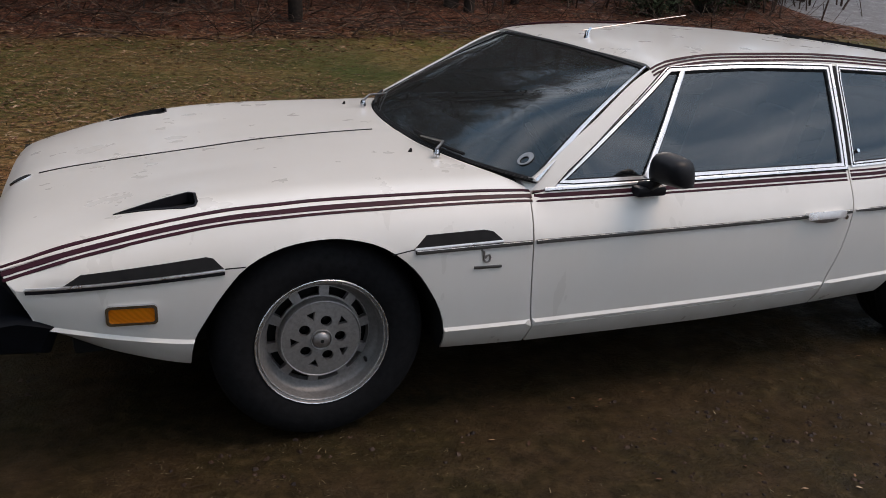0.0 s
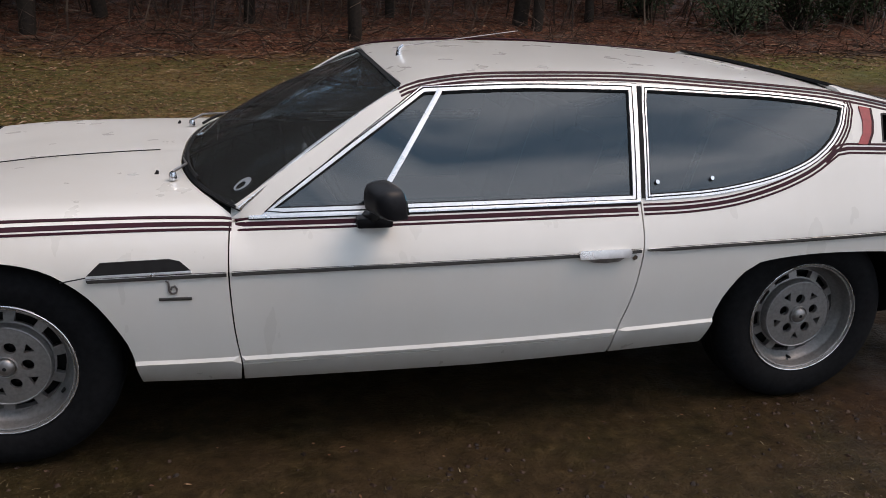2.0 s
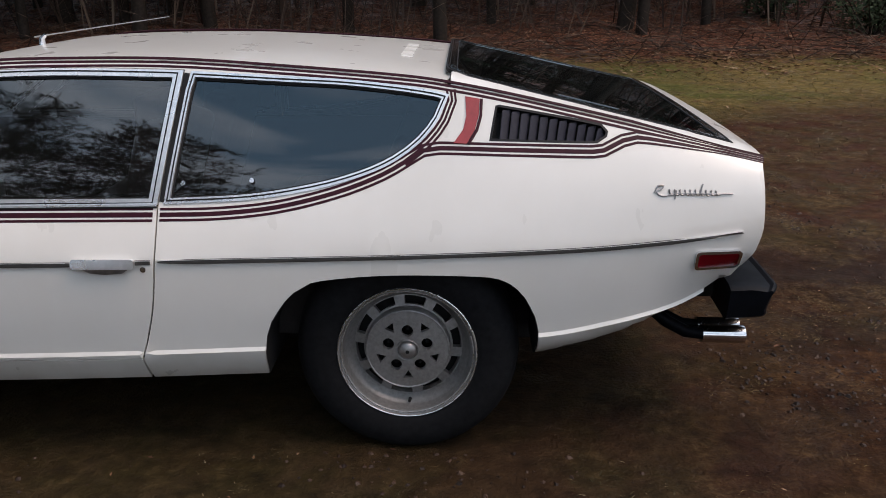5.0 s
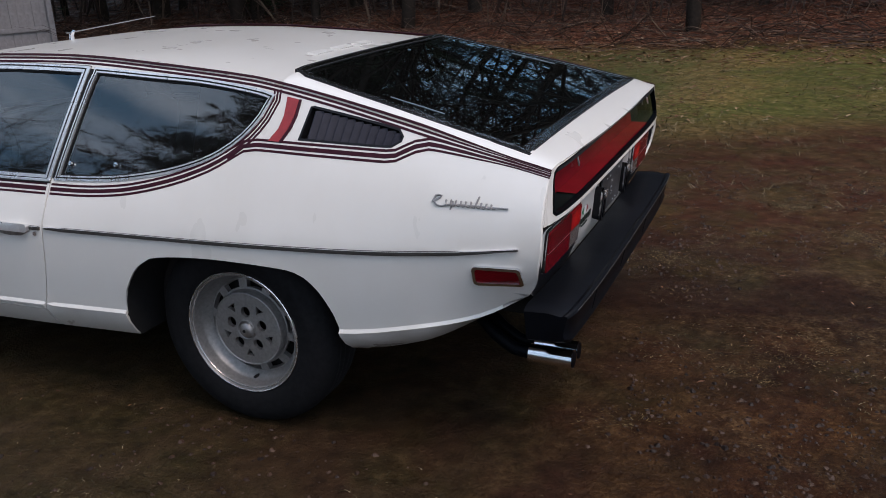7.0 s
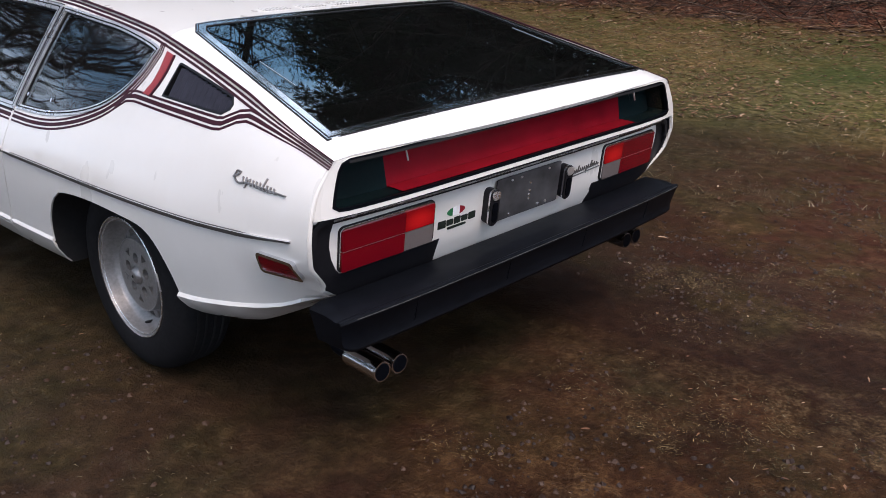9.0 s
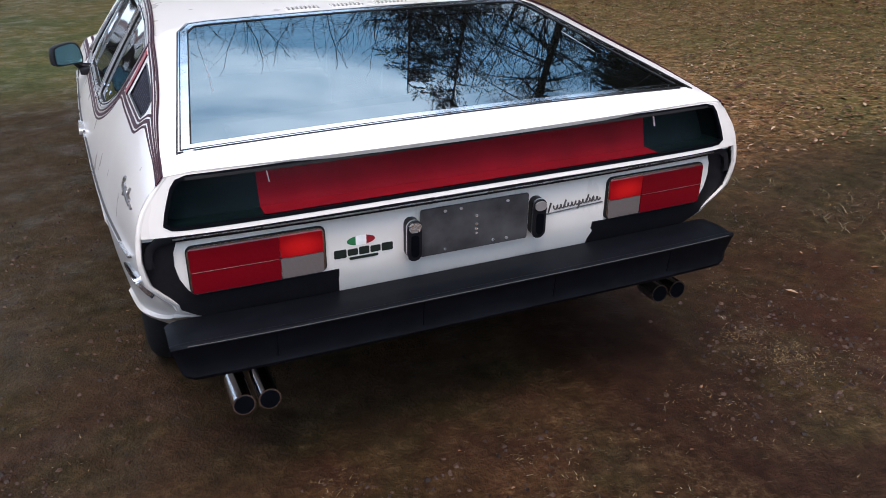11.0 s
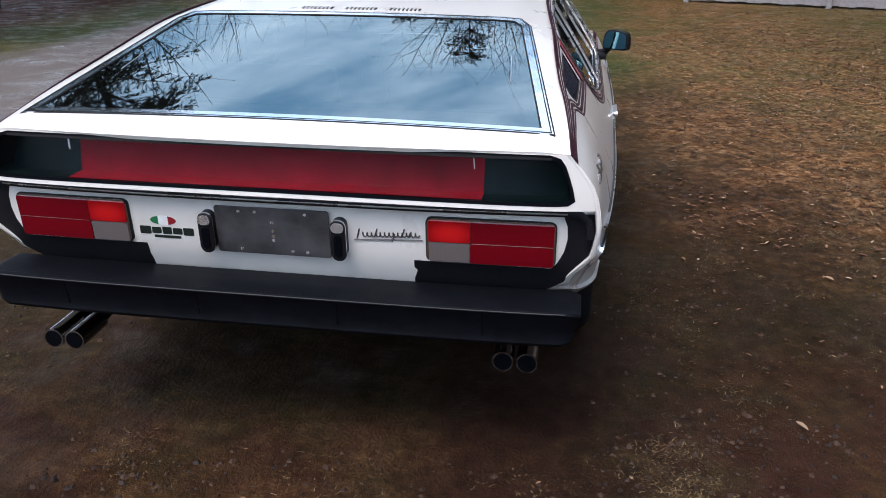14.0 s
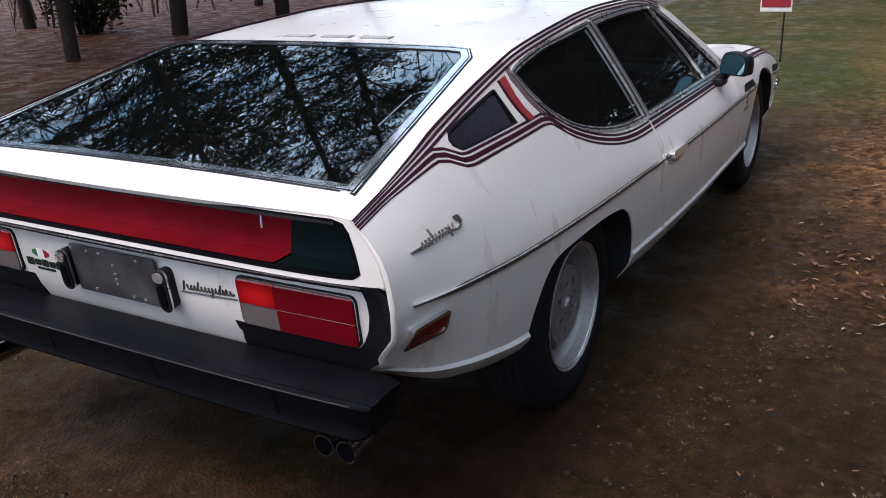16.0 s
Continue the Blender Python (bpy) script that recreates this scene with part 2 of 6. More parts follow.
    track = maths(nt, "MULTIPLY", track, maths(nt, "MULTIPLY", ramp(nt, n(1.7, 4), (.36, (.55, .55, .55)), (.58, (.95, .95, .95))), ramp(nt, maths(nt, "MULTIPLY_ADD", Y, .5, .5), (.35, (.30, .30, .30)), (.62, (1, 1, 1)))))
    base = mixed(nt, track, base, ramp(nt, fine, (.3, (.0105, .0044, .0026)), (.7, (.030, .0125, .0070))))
    # soil behind the car, drive side: redder, with dimmer light painted into it
    dimmed = maths(nt, "MULTIPLY", ramp(nt, maths(nt, "MULTIPLY_ADD", maths(nt, "ADD", X, maths(nt, "MULTIPLY", patch, .8)), .1, .0), (.26, (0, 0, 0)), (.33, (1, 1, 1))),
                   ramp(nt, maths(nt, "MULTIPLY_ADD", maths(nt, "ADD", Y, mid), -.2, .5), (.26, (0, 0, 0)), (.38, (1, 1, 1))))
    base = mixed(nt, dimmed, base, mixed(nt, 1.0, base, (.80, .63, .52), "MULTIPLY"))
    # a strip beside the car, painted darker and redder
    worn = maths(nt, "MULTIPLY", ramp(nt, maths(nt, "MULTIPLY_ADD", maths(nt, "ABSOLUTE", maths(nt, "SUBTRACT", maths(nt, "ADD", Y, maths(nt, "MULTIPLY", mid, .8)), 1.75)), .5, .0), (.22, (1, 1, 1)), (.42, (0, 0, 0))),
                 ramp(nt, maths(nt, "MULTIPLY_ADD", X, .1, .5), (.36, (0, 0, 0)), (.46, (.8, .8, .8)), (.68, (.8, .8, .8)), (.77, (0, 0, 0))))
    base = mixed(nt, worn, base, mixed(nt, 1.0, base, (.66, .56, .50), "MULTIPLY"))
    # earth painted paler out on the lawn side
    dry = maths(nt, "MULTIPLY", ramp(nt, maths(nt, "MULTIPLY", maths(nt, "ADD", X, patch), .1), (.16, (0, 0, 0)), (.27, (1, 1, 1))), ramp(nt, maths(nt, "MULTIPLY", maths(nt, "ADD", Y, mid), .1), (.15, (0, 0, 0)), (.22, (1, 1, 1))))
    base = mixed(nt, dry, base, mixed(nt, 1.0, base, (1.62, 1.38, 1.26), "MULTIPLY"))
    # matted grass in clumps, with bare red earth between
    clump = maths(nt, "MULTIPLY", ramp(nt, maths(nt, "ADD", n(3.1, 5, .65), maths(nt, "MULTIPLY", n(38, 3, .8), .25)), (.64, (0, 0, 0)), (.74, (1, 1, 1))),
                  ramp(nt, maths(nt, "MULTIPLY", X, .1), (.24, (0, 0, 0)), (.34, (.55, .55, .55))))
    base = mixed(nt, clump, base, ramp(nt, mixed(nt, .65, fine, grit), (.38, (.013, .0072, .0030)), (.50, (.056, .033, .014)), (.60, (.16, .102, .050))))
    # fallen leaves thick on the bank under the trees
    edge = maths(nt, "ADD", Y, maths(nt, "MULTIPLY", maths(nt, "SUBTRACT", mid, .5), 3.0))
    litter = ramp(nt, flake, (.25, (.012, .0042, .0026)), (.45, (.052, .0185, .011)), (.62, (.118, .046, .027)), (.8, (.25, .130, .080)))
    base = mixed(nt, ramp(nt, maths(nt, "DIVIDE", edge, 20), (.48, (0, 0, 0)), (.54, (1, 1, 1))), base, litter)
    back = maths(nt, "SUBTRACT", maths(nt, "MULTIPLY", Y, -1), maths(nt, "MULTIPLY", maths(nt, "SUBTRACT", mid, .5), 3.0))
    base = mixed(nt, ramp(nt, maths(nt, "DIVIDE", back, 20), (.34, (0, 0, 0)), (.40, (1, 1, 1))), base, mixed(nt, 1.0, litter, (.80, .80, .80), "MULTIPLY"))
    # the gravel drive beside the car
    near = maths(nt, "ADD", Y, maths(nt, "MULTIPLY", X, -.075))
    near = maths(nt, "ADD", near, maths(nt, "MULTIPLY", maths(nt, "SUBTRACT", mid, .5), .9))
    strip = maths(nt, "MULTIPLY", ramp(nt, maths(nt, "MULTIPLY_ADD", near, -.2, .0), (.43, (0, 0, 0)), (.47, (1, 1, 1))),
                  ramp(nt, maths(nt, "MULTIPLY_ADD", near, -.1, .0), (.50, (1, 1, 1)), (.55, (0, 0, 0))))
    ends = ramp(nt, maths(nt, "MULTIPLY_ADD", maths(nt, "ADD", X, maths(nt, "MULTIPLY", mid, 1.5)), -.1, .0), (.0, (0, 0, 0)), (.05, (1, 1, 1)))
    strip = maths(nt, "MULTIPLY", strip, ends)
    gravel = ramp(nt, grit, (.3, (.075, .062, .055)), (.7, (.19, .165, .15)))
    base = mixed(nt, strip, base, gravel)
    # paved yard beyond the corner of the lawn
    yard = maths(nt, "MULTIPLY", maths(nt, "GREATER_THAN", maths(nt, "ADD", X, maths(nt, "MULTIPLY", mid, .6)), 13.5), maths(nt, "GREATER_THAN", Y, 9.0))
    base = mixed(nt, yard, base, ramp(nt, fine, (.3, (.13, .13, .135)), (.7, (.20, .20, .205))))
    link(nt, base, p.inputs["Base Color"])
    wet = ramp(nt, n(3.4, 5), (.38, (.42, .42, .42)), (.6, (.9, .9, .9)))
    link(nt, mixed(nt, strip, wet, ramp(nt, n(1.8, 4), (.42, (.22, .22, .22)), (.55, (.7, .7, .7)))), p.inputs["Roughness"])
    p.inputs["Specular IOR Level"].default_value = .08
    bumped(nt, p, mixed(nt, .4, fine, grit), .9, .025)
    return m


def tuft_mat(name, stops, rough=.75):
    """Colour by the single blade or leaf."""
    m, nt, p = nodes_of(name)
    g = nt.nodes.new("ShaderNodeNewGeometry")
    c = ramp(nt, g.outputs["Random Per Island"], *stops)
    c = mixed(nt, 1.0, c, ramp(nt, noise_of(nt, 120, 2), (.3, (.75, .75, .75)), (.7, (1, 1, 1))), "MULTIPLY")
    link(nt, c, p.inputs["Base Color"])
    p.inputs["Roughness"].default_value = rough
    p.inputs["Specular IOR Level"].default_value = .25
    return m


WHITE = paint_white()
CHROME = plain("chrome", (.72, .72, .74), .14, 1.0, .06, 40)
BRIGHT = plain("bright_trim", (.78, .77, .77), .28, .85, .08, 60)
SURROUND = plain("polished_surround", (.74, .78, .80), .12, 1.0, .06, 40)
BLACK = plain("black_plastic", (.008, .008, .010), .42, 0, .25, 60, .05)
RUBBER = plain("black_rubber", (.0020, .0026, .0042), .45, 0, .25, 40, .12, spec=.05)
BUMPER = plain("bumper_rubber", (.0036, .0044, .0064), .46, 0, .35, 26, .10, spec=.10)
FIN = plain("blue_black_fin", (.020, .020, .030), .5, 0, .2, 40)
MATT = plain("matt_black", (.012, .012, .0127), .8, 0, .2, 40)
TYRE = plain("tyre_rubber", (.0085, .0085, .0095), .8, 0, .35, 50, .2, spec=.12)
ALLOY = plain("cast_alloy", (.265, .255, .25), .46, .60, .16, 90, .06)
HUBCAP = plain("hub_metal", (.30, .285, .28), .36, .8, .2, 60)
LIP = plain("machined_lip", (.70, .685, .67), .26, .85, .10, 60)
WINE = plain("wine_stripe", (.034, .006, .012), .45, 0, .2, 40, spec=.15)
STICKER = plain("faded_sticker", (.20, .22, .24), .6)
REDBAND = plain("red_band", (.27, .022, .026), .45, 0, .15, 40, 0, .1)
RUBSTRIP = plain("rub_strip", (.05, .046, .042), .45, .2, .2, 60)
GLASS = pane("tinted_glass", (.22, .26, .265), .024, 1.85, (.86, .95, 1), .012)
SCREEN = pane("windscreen_glass", (.15, .19, .20), .05, 1.55, dust_haze=.045)
REARGLASS = pane("rear_glass", (.14, .17, .19), .012, 2.9, (.76, .95, 1), .004)
PANELGLASS = pane("smoked_panel_glass", (.80, .74, .75), .06, 1.17)
DARKBACK = plain("dark_green_back", (.0045, .020, .022), .6, 0, .2, 10, spec=.1)
REDBACK = plain("red_reflector", (.35, .012, .025), .7, 0, .25, 5, spec=.05)
MIRROR = plain("mirror_glass", (.125, .26, .28), .03, 1.0, .02)
RED = lens_mat("red_lens", (.140, .0016, .006))
REDGLOW = lens_mat("glowing_red_lens", (.22, .0018, .005), 1.0)
CLEAR = lens_mat("clear_lens", (.125, .105, .10))
AMBER = lens_mat("amber_lens", (.60, .165, .008))
TRIM = plain("cabin_trim", (.020, .018, .018), .7, 0, .2, 30, .1)
SEAT = plain("seat_leather", (.085, .014, .013), .5, 0, .2, 25, .12)
PLATE = plain("grey_plate", (.055, .055, .058), .5, .3, .5, 14, .1)
STEEL = plain("worn_steel", (.33, .31, .30), .32, .9, .25, 40, .05)
TIP = plain("sooty_chrome", (.20, .165, .16), .24, .9, .3, 30)
SCRIPT = plain("dark_script", (.10, .095, .09), .35, .7)
GREEN = plain("green_print", (.01, .14, .05), .5)
REDPRINT = plain("red_print", (.26, .008, .014), .5)
DARKPRINT = plain("dark_green_print", (.012, .018, .014), .5)
WHITEPRINT = plain("white_print", (.78, .78, .76), .5)
BARK = plain("bark", (.022, .0155, .0115), .9, 0, .4, 22, .6)
NEEDLE = tuft_mat("fir_needles", ((.0, (.012, .024, .012)), (1.0, (.035, .055, .024))))
SHRUB = tuft_mat("shrub_leaves", ((.0, (.010, .020, .008)), (1.0, (.03, .05, .018))))
LEAF = tuft_mat("dead_leaves", ((.0, (.035, .014, .009)), (.45, (.130, .056, .030)), (.8, (.23, .120, .064)), (1.0, (.38, .27, .18))))
STRAW = tuft_mat("dead_grass", ((.0, (.028, .018, .007)), (.45, (.076, .050, .019)), (.8, (.16, .105, .044)), (1.0, (.29, .21, .11))))
BLADE = tuft_mat("grass_blades", ((.0, (.016, .014, .005)), (.45, (.042, .036, .013)), (.8, (.11, .08, .04)), (1.0, (.28, .22, .14))))
EARTH = tuft_mat("wet_earth", ((.0, (.010, .0046, .0027)), (.6, (.030, .0140, .0080)), (1.0, (.062, .033, .020))), .6)
TWIG = tuft_mat("twigs", ((.0, (.024, .013, .009)), (.75, (.06, .034, .023)), (1.0, (.18, .125, .09))))
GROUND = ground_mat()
BOARD = plain("pale_boards", (.27, .255, .26), .7, 0, .15, 12, .3)


# ---- the car's skin: half width and height along its length (nose at -x, tail at +x) ----
def curve(*knots):
    """A smooth monotone curve through (x, value) knots."""
    xs = [k[0] for k in knots]
    ys = [k[1] for k in knots]
    n = len(xs)
    d = [(ys[i + 1] - ys[i]) / (xs[i + 1] - xs[i]) for i in range(n - 1)]
    m = [d[0]] + [0.0 if d[i - 1] * d[i] <= 0 else 2 * d[i - 1] * d[i] / (d[i - 1] + d[i]) for i in range(1, n - 1)] + [d[-1]]

    def at(x):
        if x <= xs[0]:
            return ys[0] + m[0] * (x - xs[0])
        if x >= xs[-1]:
            return ys[-1] + m[-1] * (x - xs[-1])
        i = 0
        while x > xs[i + 1]:
            i += 1
        h = xs[i + 1] - xs[i]
        t = (x - xs[i]) / h
        return ((1 + 2 * t) * (1 - t) ** 2 * ys[i] + t * (1 - t) ** 2 * h * m[i]
                + t * t * (3 - 2 * t) * ys[i + 1] + t * t * (t - 1) * h * m[i + 1])
    return at


SILL_Z = curve((-2.25, .50), (-2.06, .425), (-1.92, .362), (-1.71, .300), (-.95, .256), (-.62, .243), (.1, .236), (.91, .254),
               (1.70, .272), (1.92, .320), (2.14, .426), (2.24, .483), (2.31, .56))
CREASE_Z = curve((-2.25, .50), (-2.09, .470), (-1.70, .403), (-.95, .352), (-.65, .347), (.13, .349), (.58, .357), (.92, .366),
                 (1.72, .392), (1.98, .437), (2.13, .468), (2.24, .52), (2.34, .60))
RUB_Z = curve((-2.25, .565), (-2.12, .581), (-2.0, .598), (-1.8, .608), (-1.1, .619), (-.66, .622), (.41, .627), (.64, .632),
              (1.31, .640), (1.8, .652), (2.11, .673), (2.28, .692), (2.36, .70))
RUB_W = curve((-2.25, .80), (-2.18, .832), (-2.1, .858), (-1.9, .895), (-1.7, .912), (-1.325, .922), (-.65, .928), (0, .932), (.5, .928),
              (.9, .918), (1.325, .908), (1.7, .894), (2.0, .875), (2.2, .860), (2.3, .850), (2.36, .842))
BELT_Z = curve((-2.25, .60), (-2.18, .622), (-2.04, .665), (-1.9, .695), (-1.75, .720), (-1.59, .741), (-1.43, .750), (-1.26, .754),
               (-.9, .755), (-.62, .760), (-.3, .775), (.65, .782), (1.0, .79), (1.7, .80), (2.36, .80))
BELT_W = curve((-2.25, .745), (-2.18, .785), (-2.0, .82), (-1.7, .842), (-1.325, .858), (-.65, .852), (0, .852), (.65, .852), (1.0, .852),
               (1.325, .848), (1.7, .842), (2.04, .838), (2.236, .832), (2.36, .824))
# the pillar, gutter and tail edge
EDGE_Z = curve((-.66, .795), (-.4, .955), (-.13, 1.113), (-.04, 1.136), (.3, 1.152), (.65, 1.149), (.82, 1.139), (1.0, 1.127), (1.18, 1.112),
               (1.36, 1.094), (1.5, 1.075), (1.73, 1.029), (2.05, .958), (2.34, .886))
EDGE_W = curve((-.66, .845), (-.4, .755), (-.13, .652), (-.04, .630), (.3, .617), (.65, .620), (1.0, .636), (1.18, .650), (1.36, .667),
               (1.5, .681), (1.73, .700), (1.9, .717), (2.05, .737), (2.34, .764))
# the bonnet: middle, half way and crown of the wing
HOOD_MID = curve((-2.27, .60), (-2.22, .650), (-2.12, .688), (-1.9, .720), (-1.67, .745), (-1.29, .783), (-.93, .799), (-.6, .805))
HOOD_HALF = curve((-2.27, .60), (-2.22, .645), (-2.12, .683), (-1.9, .723), (-1.67, .752), (-1.29, .786), (-.93, .798), (-.6, .803))
HOOD_CROWN = curve((-2.27, .59), (-2.2, .635), (-2.07, .676), (-1.88, .726), (-1.68, .762), (-1.48, .780), (-1.28, .787), (-.97, .790), (-.6, .790))
ROOF_MID = curve((-.16, 1.112), (-.11, 1.129), (-.06, 1.146), (0, 1.156), (.15, 1.163), (.46, 1.167), (.8, 1.159), (1.15, 1.137), (1.38, 1.114), (1.47, 1.105))


def drawn_in(width):
    """Half width taken from the car's own middle line."""
    return lambda x: width(x) - .0022 * (2.34 - x)


RUB_W, BELT_W, EDGE_W = drawn_in(RUB_W), drawn_in(BELT_W), drawn_in(EDGE_W)


def side(x, z):
    """Half width of the flank at x and height z, drawn in towards the tail's foot."""
    w = flat_side(x, z)
    if x > 1.93 and z < .63:
        w -= .085 * min(1.2, (x - 1.93) / .37) ** 2 * ((.63 - z) / .12) ** 1.3
    return w


def flat_side(x, z):
    zb, zc, zd = CREASE_Z(x), RUB_Z(x), BELT_Z(x)
    wc, wd = RUB_W(x), BELT_W(x)
    lo = SILL_Z(x)
    rear = max(0.0, min(1.0, (x - 1.45) / .3))
    wb = wc - .016 - .016 * rear
    if z <= zb - .010:
        t = max(0.0, min(1.0, (zb - .010 - z) / max(.02, zb - .010 - lo)))
        return wb + .008 - .034 * t - (.028 + .075 * rear) * t * t
    if z <= zb:
        return wb + .008 * (zb - z) / .010
    if z <= zc:
        t = (z - zb) / (zc - zb)
        return wb + (wc - wb) * t + .006 * math.sin(math.pi * t)
    if x < -.64:
        ze, we = HOOD_CROWN(x), min(.70, wd - .02)
    else:
        ze, we = EDGE_Z(x), EDGE_W(x)
    ze = max(ze, zd + .004)
    # from the rub strip over the belt to the edge
    s1 = (wd - wc) / (zd - zc)
    s2 = (we - wd) / (ze - zd)
    if x < -.64:
        sc, sd, se = s1 * .35, 2 * s1 * s2 / (s1 + s2) if s1 * s2 > 0 else 0, s2 * 1.6
    else:
        k = max(0.0, min(1.0, (x - 1.15) / .4))
        sc, sd, se = s1 * .55, (s1 * .5 + s2 * .5) * (1 - .08 * k), s2 * (1.05 + .10 * k)
    if z <= zd:
        a, b, wa, w2, ma, mb = zc, zd, wc, wd, sc, sd
    else:
        a, b, wa, w2, ma, mb = zd, ze, wd, we, sd, se
    h = b - a
    t = min(1.25, (z - a) / h)
    return ((1 + 2 * t) * (1 - t) ** 2 * wa + t * (1 - t) ** 2 * h * ma + t * t * (3 - 2 * t) * w2 + t * t * (t - 1) * h * mb)


def hood(x, y):
    """Height of the bonnet and of the wings' tops."""
    w = abs(y)
    wd, zd = BELT_W(x), BELT_Z(x)
    k = min(.70, wd - .06)
    z0, z1, z2 = HOOD_MID(x), HOOD_HALF(x), max(HOOD_CROWN(x), zd + .004)
    if w <= .36:
        t = w / .36
        return z0 + (z1 - z0) * t * t * (3 - 2 * t) - .003 * max(0, 1 - w / .05)
    if w <= k:
        t = (w - .36) / (k - .36)
        return z1 + (z2 - z1) * (t * (2 - t) if z2 > z1 else t * t)
    t = min(1.15, (w - k) / (wd - k))
    return z2 + (zd - z2) * (.25 * t + .75 * t * t)


def roof(x, y):
    w, we = abs(y), EDGE_W(x)
    t = min(1.1, w / we)
    return ROOF_MID(x) + (EDGE_Z(x) - ROOF_MID(x)) * (.25 * t ** 2 + .75 * t ** 5)


# ---- mesh tools ----
from mathutils.geometry import delaunay_2d_cdt


def mesh_of(name, verts, faces, mat, smooth=True, sharp=25):
    me = bpy.data.meshes.new(name)
    me.from_pydata(verts, [], faces)
    me.materials.append(mat)
    if smooth:
        me.shade_smooth()
        me.set_sharp_from_angle(angle=radians(sharp))
    me.update()
    return me


def part(name, me, parent, label=""):
    ob = new(name, me)
    ob.parent = parent
    return tagged(ob, label)


def spl(*pts, step=.03):
    """A smooth line through the points, in short steps."""
    out = []
    n = len(pts)
    for i in range(n - 1):
        p0, p1, p2, p3 = pts[max(0, i - 1)], pts[i], pts[i + 1], pts[min(n - 1, i + 2)]
        k = max(1, int(math.dist(p1, p2) / step))
        for j in range(k):
            t = j / k
            out.append(tuple(.5 * (2 * b + (c - a) * t + (2 * a - 5 * b + 4 * c - d) * t * t + (3 * b - a - 3 * c + d) * t ** 3)
                             for a, b, c, d in zip(p0, p1, p2, p3)))
    out.append(tuple(pts[-1]))
    return out


def straight(*pts, step=.03):
    out = []
    for a, b in zip(pts, pts[1:]):
        k = max(1, int(math.dist(a, b) / step))
        out += [tuple(p + (q - p) * j / k for p, q in zip(a, b)) for j in range(k)]
    return out + [tuple(pts[-1])]


def ring(cx, cz, rx, rz, n=24):
    return [(cx + rx * math.cos(2 * math.pi * i / n), cz + rz * math.sin(2 * math.pi * i / n)) for i in range(n)]


def rounded(x0, x1, z0, z1, r, n=4):
    out = []
    for cx, cz, a in ((x1 - r, z1 - r, 0), (x0 + r, z1 - r, 90), (x0 + r, z0 + r, 180), (x1 - r, z0 + r, 270)):
        out += [(cx + r * math.cos(radians(a + 90 * i / n)), cz + r * math.sin(radians(a + 90 * i / n))) for i in range(n + 1)]
    return out


def inset(poly, d):
    """The outline moved inwards by d (outwards where d is below zero)."""
    area = sum(a[0] * b[1] - b[0] * a[1] for a, b in zip(poly, poly[1:] + poly[:1]))
    s = d if area > 0 else -d
    out = []
    n = len(poly)
    for i in range(n):
        a, b, c = Vector(poly[i - 1]), Vector(poly[i]), Vector(poly[(i + 1) % n])
        u, v = (b - a), (c - b)
        if u.length < 1e-6 or v.length < 1e-6:
            continue
        u.normalize()
        v.normalize()
        m = Vector((-u.y - v.y, u.x + v.x))
        if m.length < .3:
            m = Vector((-u.y, u.x))
        m.normalize()
        k = max(.5, m.dot(Vector((-u.y, u.x))))
        out.append(tuple(b + m * (s / k)))
    return out


def inside(px, pz, poly):
    hit = np.zeros(len(px), bool)
    x2, z2 = poly[-1]
    for x1, z1 in poly:
        if z1 != z2:
            hit ^= ((z1 > pz) != (z2 > pz)) & (px < (x2 - x1) * (pz - z1) / (z2 - z1) + x1)
        x2, z2 = x1, z1
    return hit


def triangles(outline, holes=(), step=.035, lines=()):
    """Fills an outline with holes by well-shaped triangles; lines are followed by edges."""
    pts, edges = [], []
    for loop in (outline, *holes):
        k = len(pts)
        pts += [Vector(p) for p in loop]
        edges += [(k + i, k + (i + 1) % len(loop)) for i in range(len(loop))]
    for ln in lines:
        k = len(pts)
        pts += [Vector(p) for p in ln]
        edges += [(k + i, k + i + 1) for i in range(len(ln) - 1)]
    a = np.array([tuple(p) for p in outline])
    gx, gz = np.meshgrid(np.arange(a[:, 0].min() + step / 2, a[:, 0].max(), step), np.arange(a[:, 1].min() + step / 2, a[:, 1].max(), step))
    gx[1::2] += step / 2
    gx, gz = gx.ravel(), gz.ravel()
    ok = inside(gx, gz, outline)
    for h in holes:
        ok &= ~inside(gx, gz, h)
    rim = np.array([tuple(p) for p in pts])
    for x, z in zip(gx[ok], gz[ok]):
        if ((rim[:, 0] - x) ** 2 + (rim[:, 1] - z) ** 2).min() > (step * .45) ** 2:
            pts.append(Vector((x, z)))
    v, e, f, *_ = delaunay_2d_cdt(pts, edges, [], 0, 1e-5)
    v = np.array([tuple(p) for p in v])
    f = np.array([t for t in f if len(t) == 3])
    c = v[f].mean(axis=1)
    ok = inside(c[:, 0], c[:, 1], outline)
    for h in holes:
        ok &= ~inside(c[:, 0], c[:, 1], h)
    return v, f[ok]


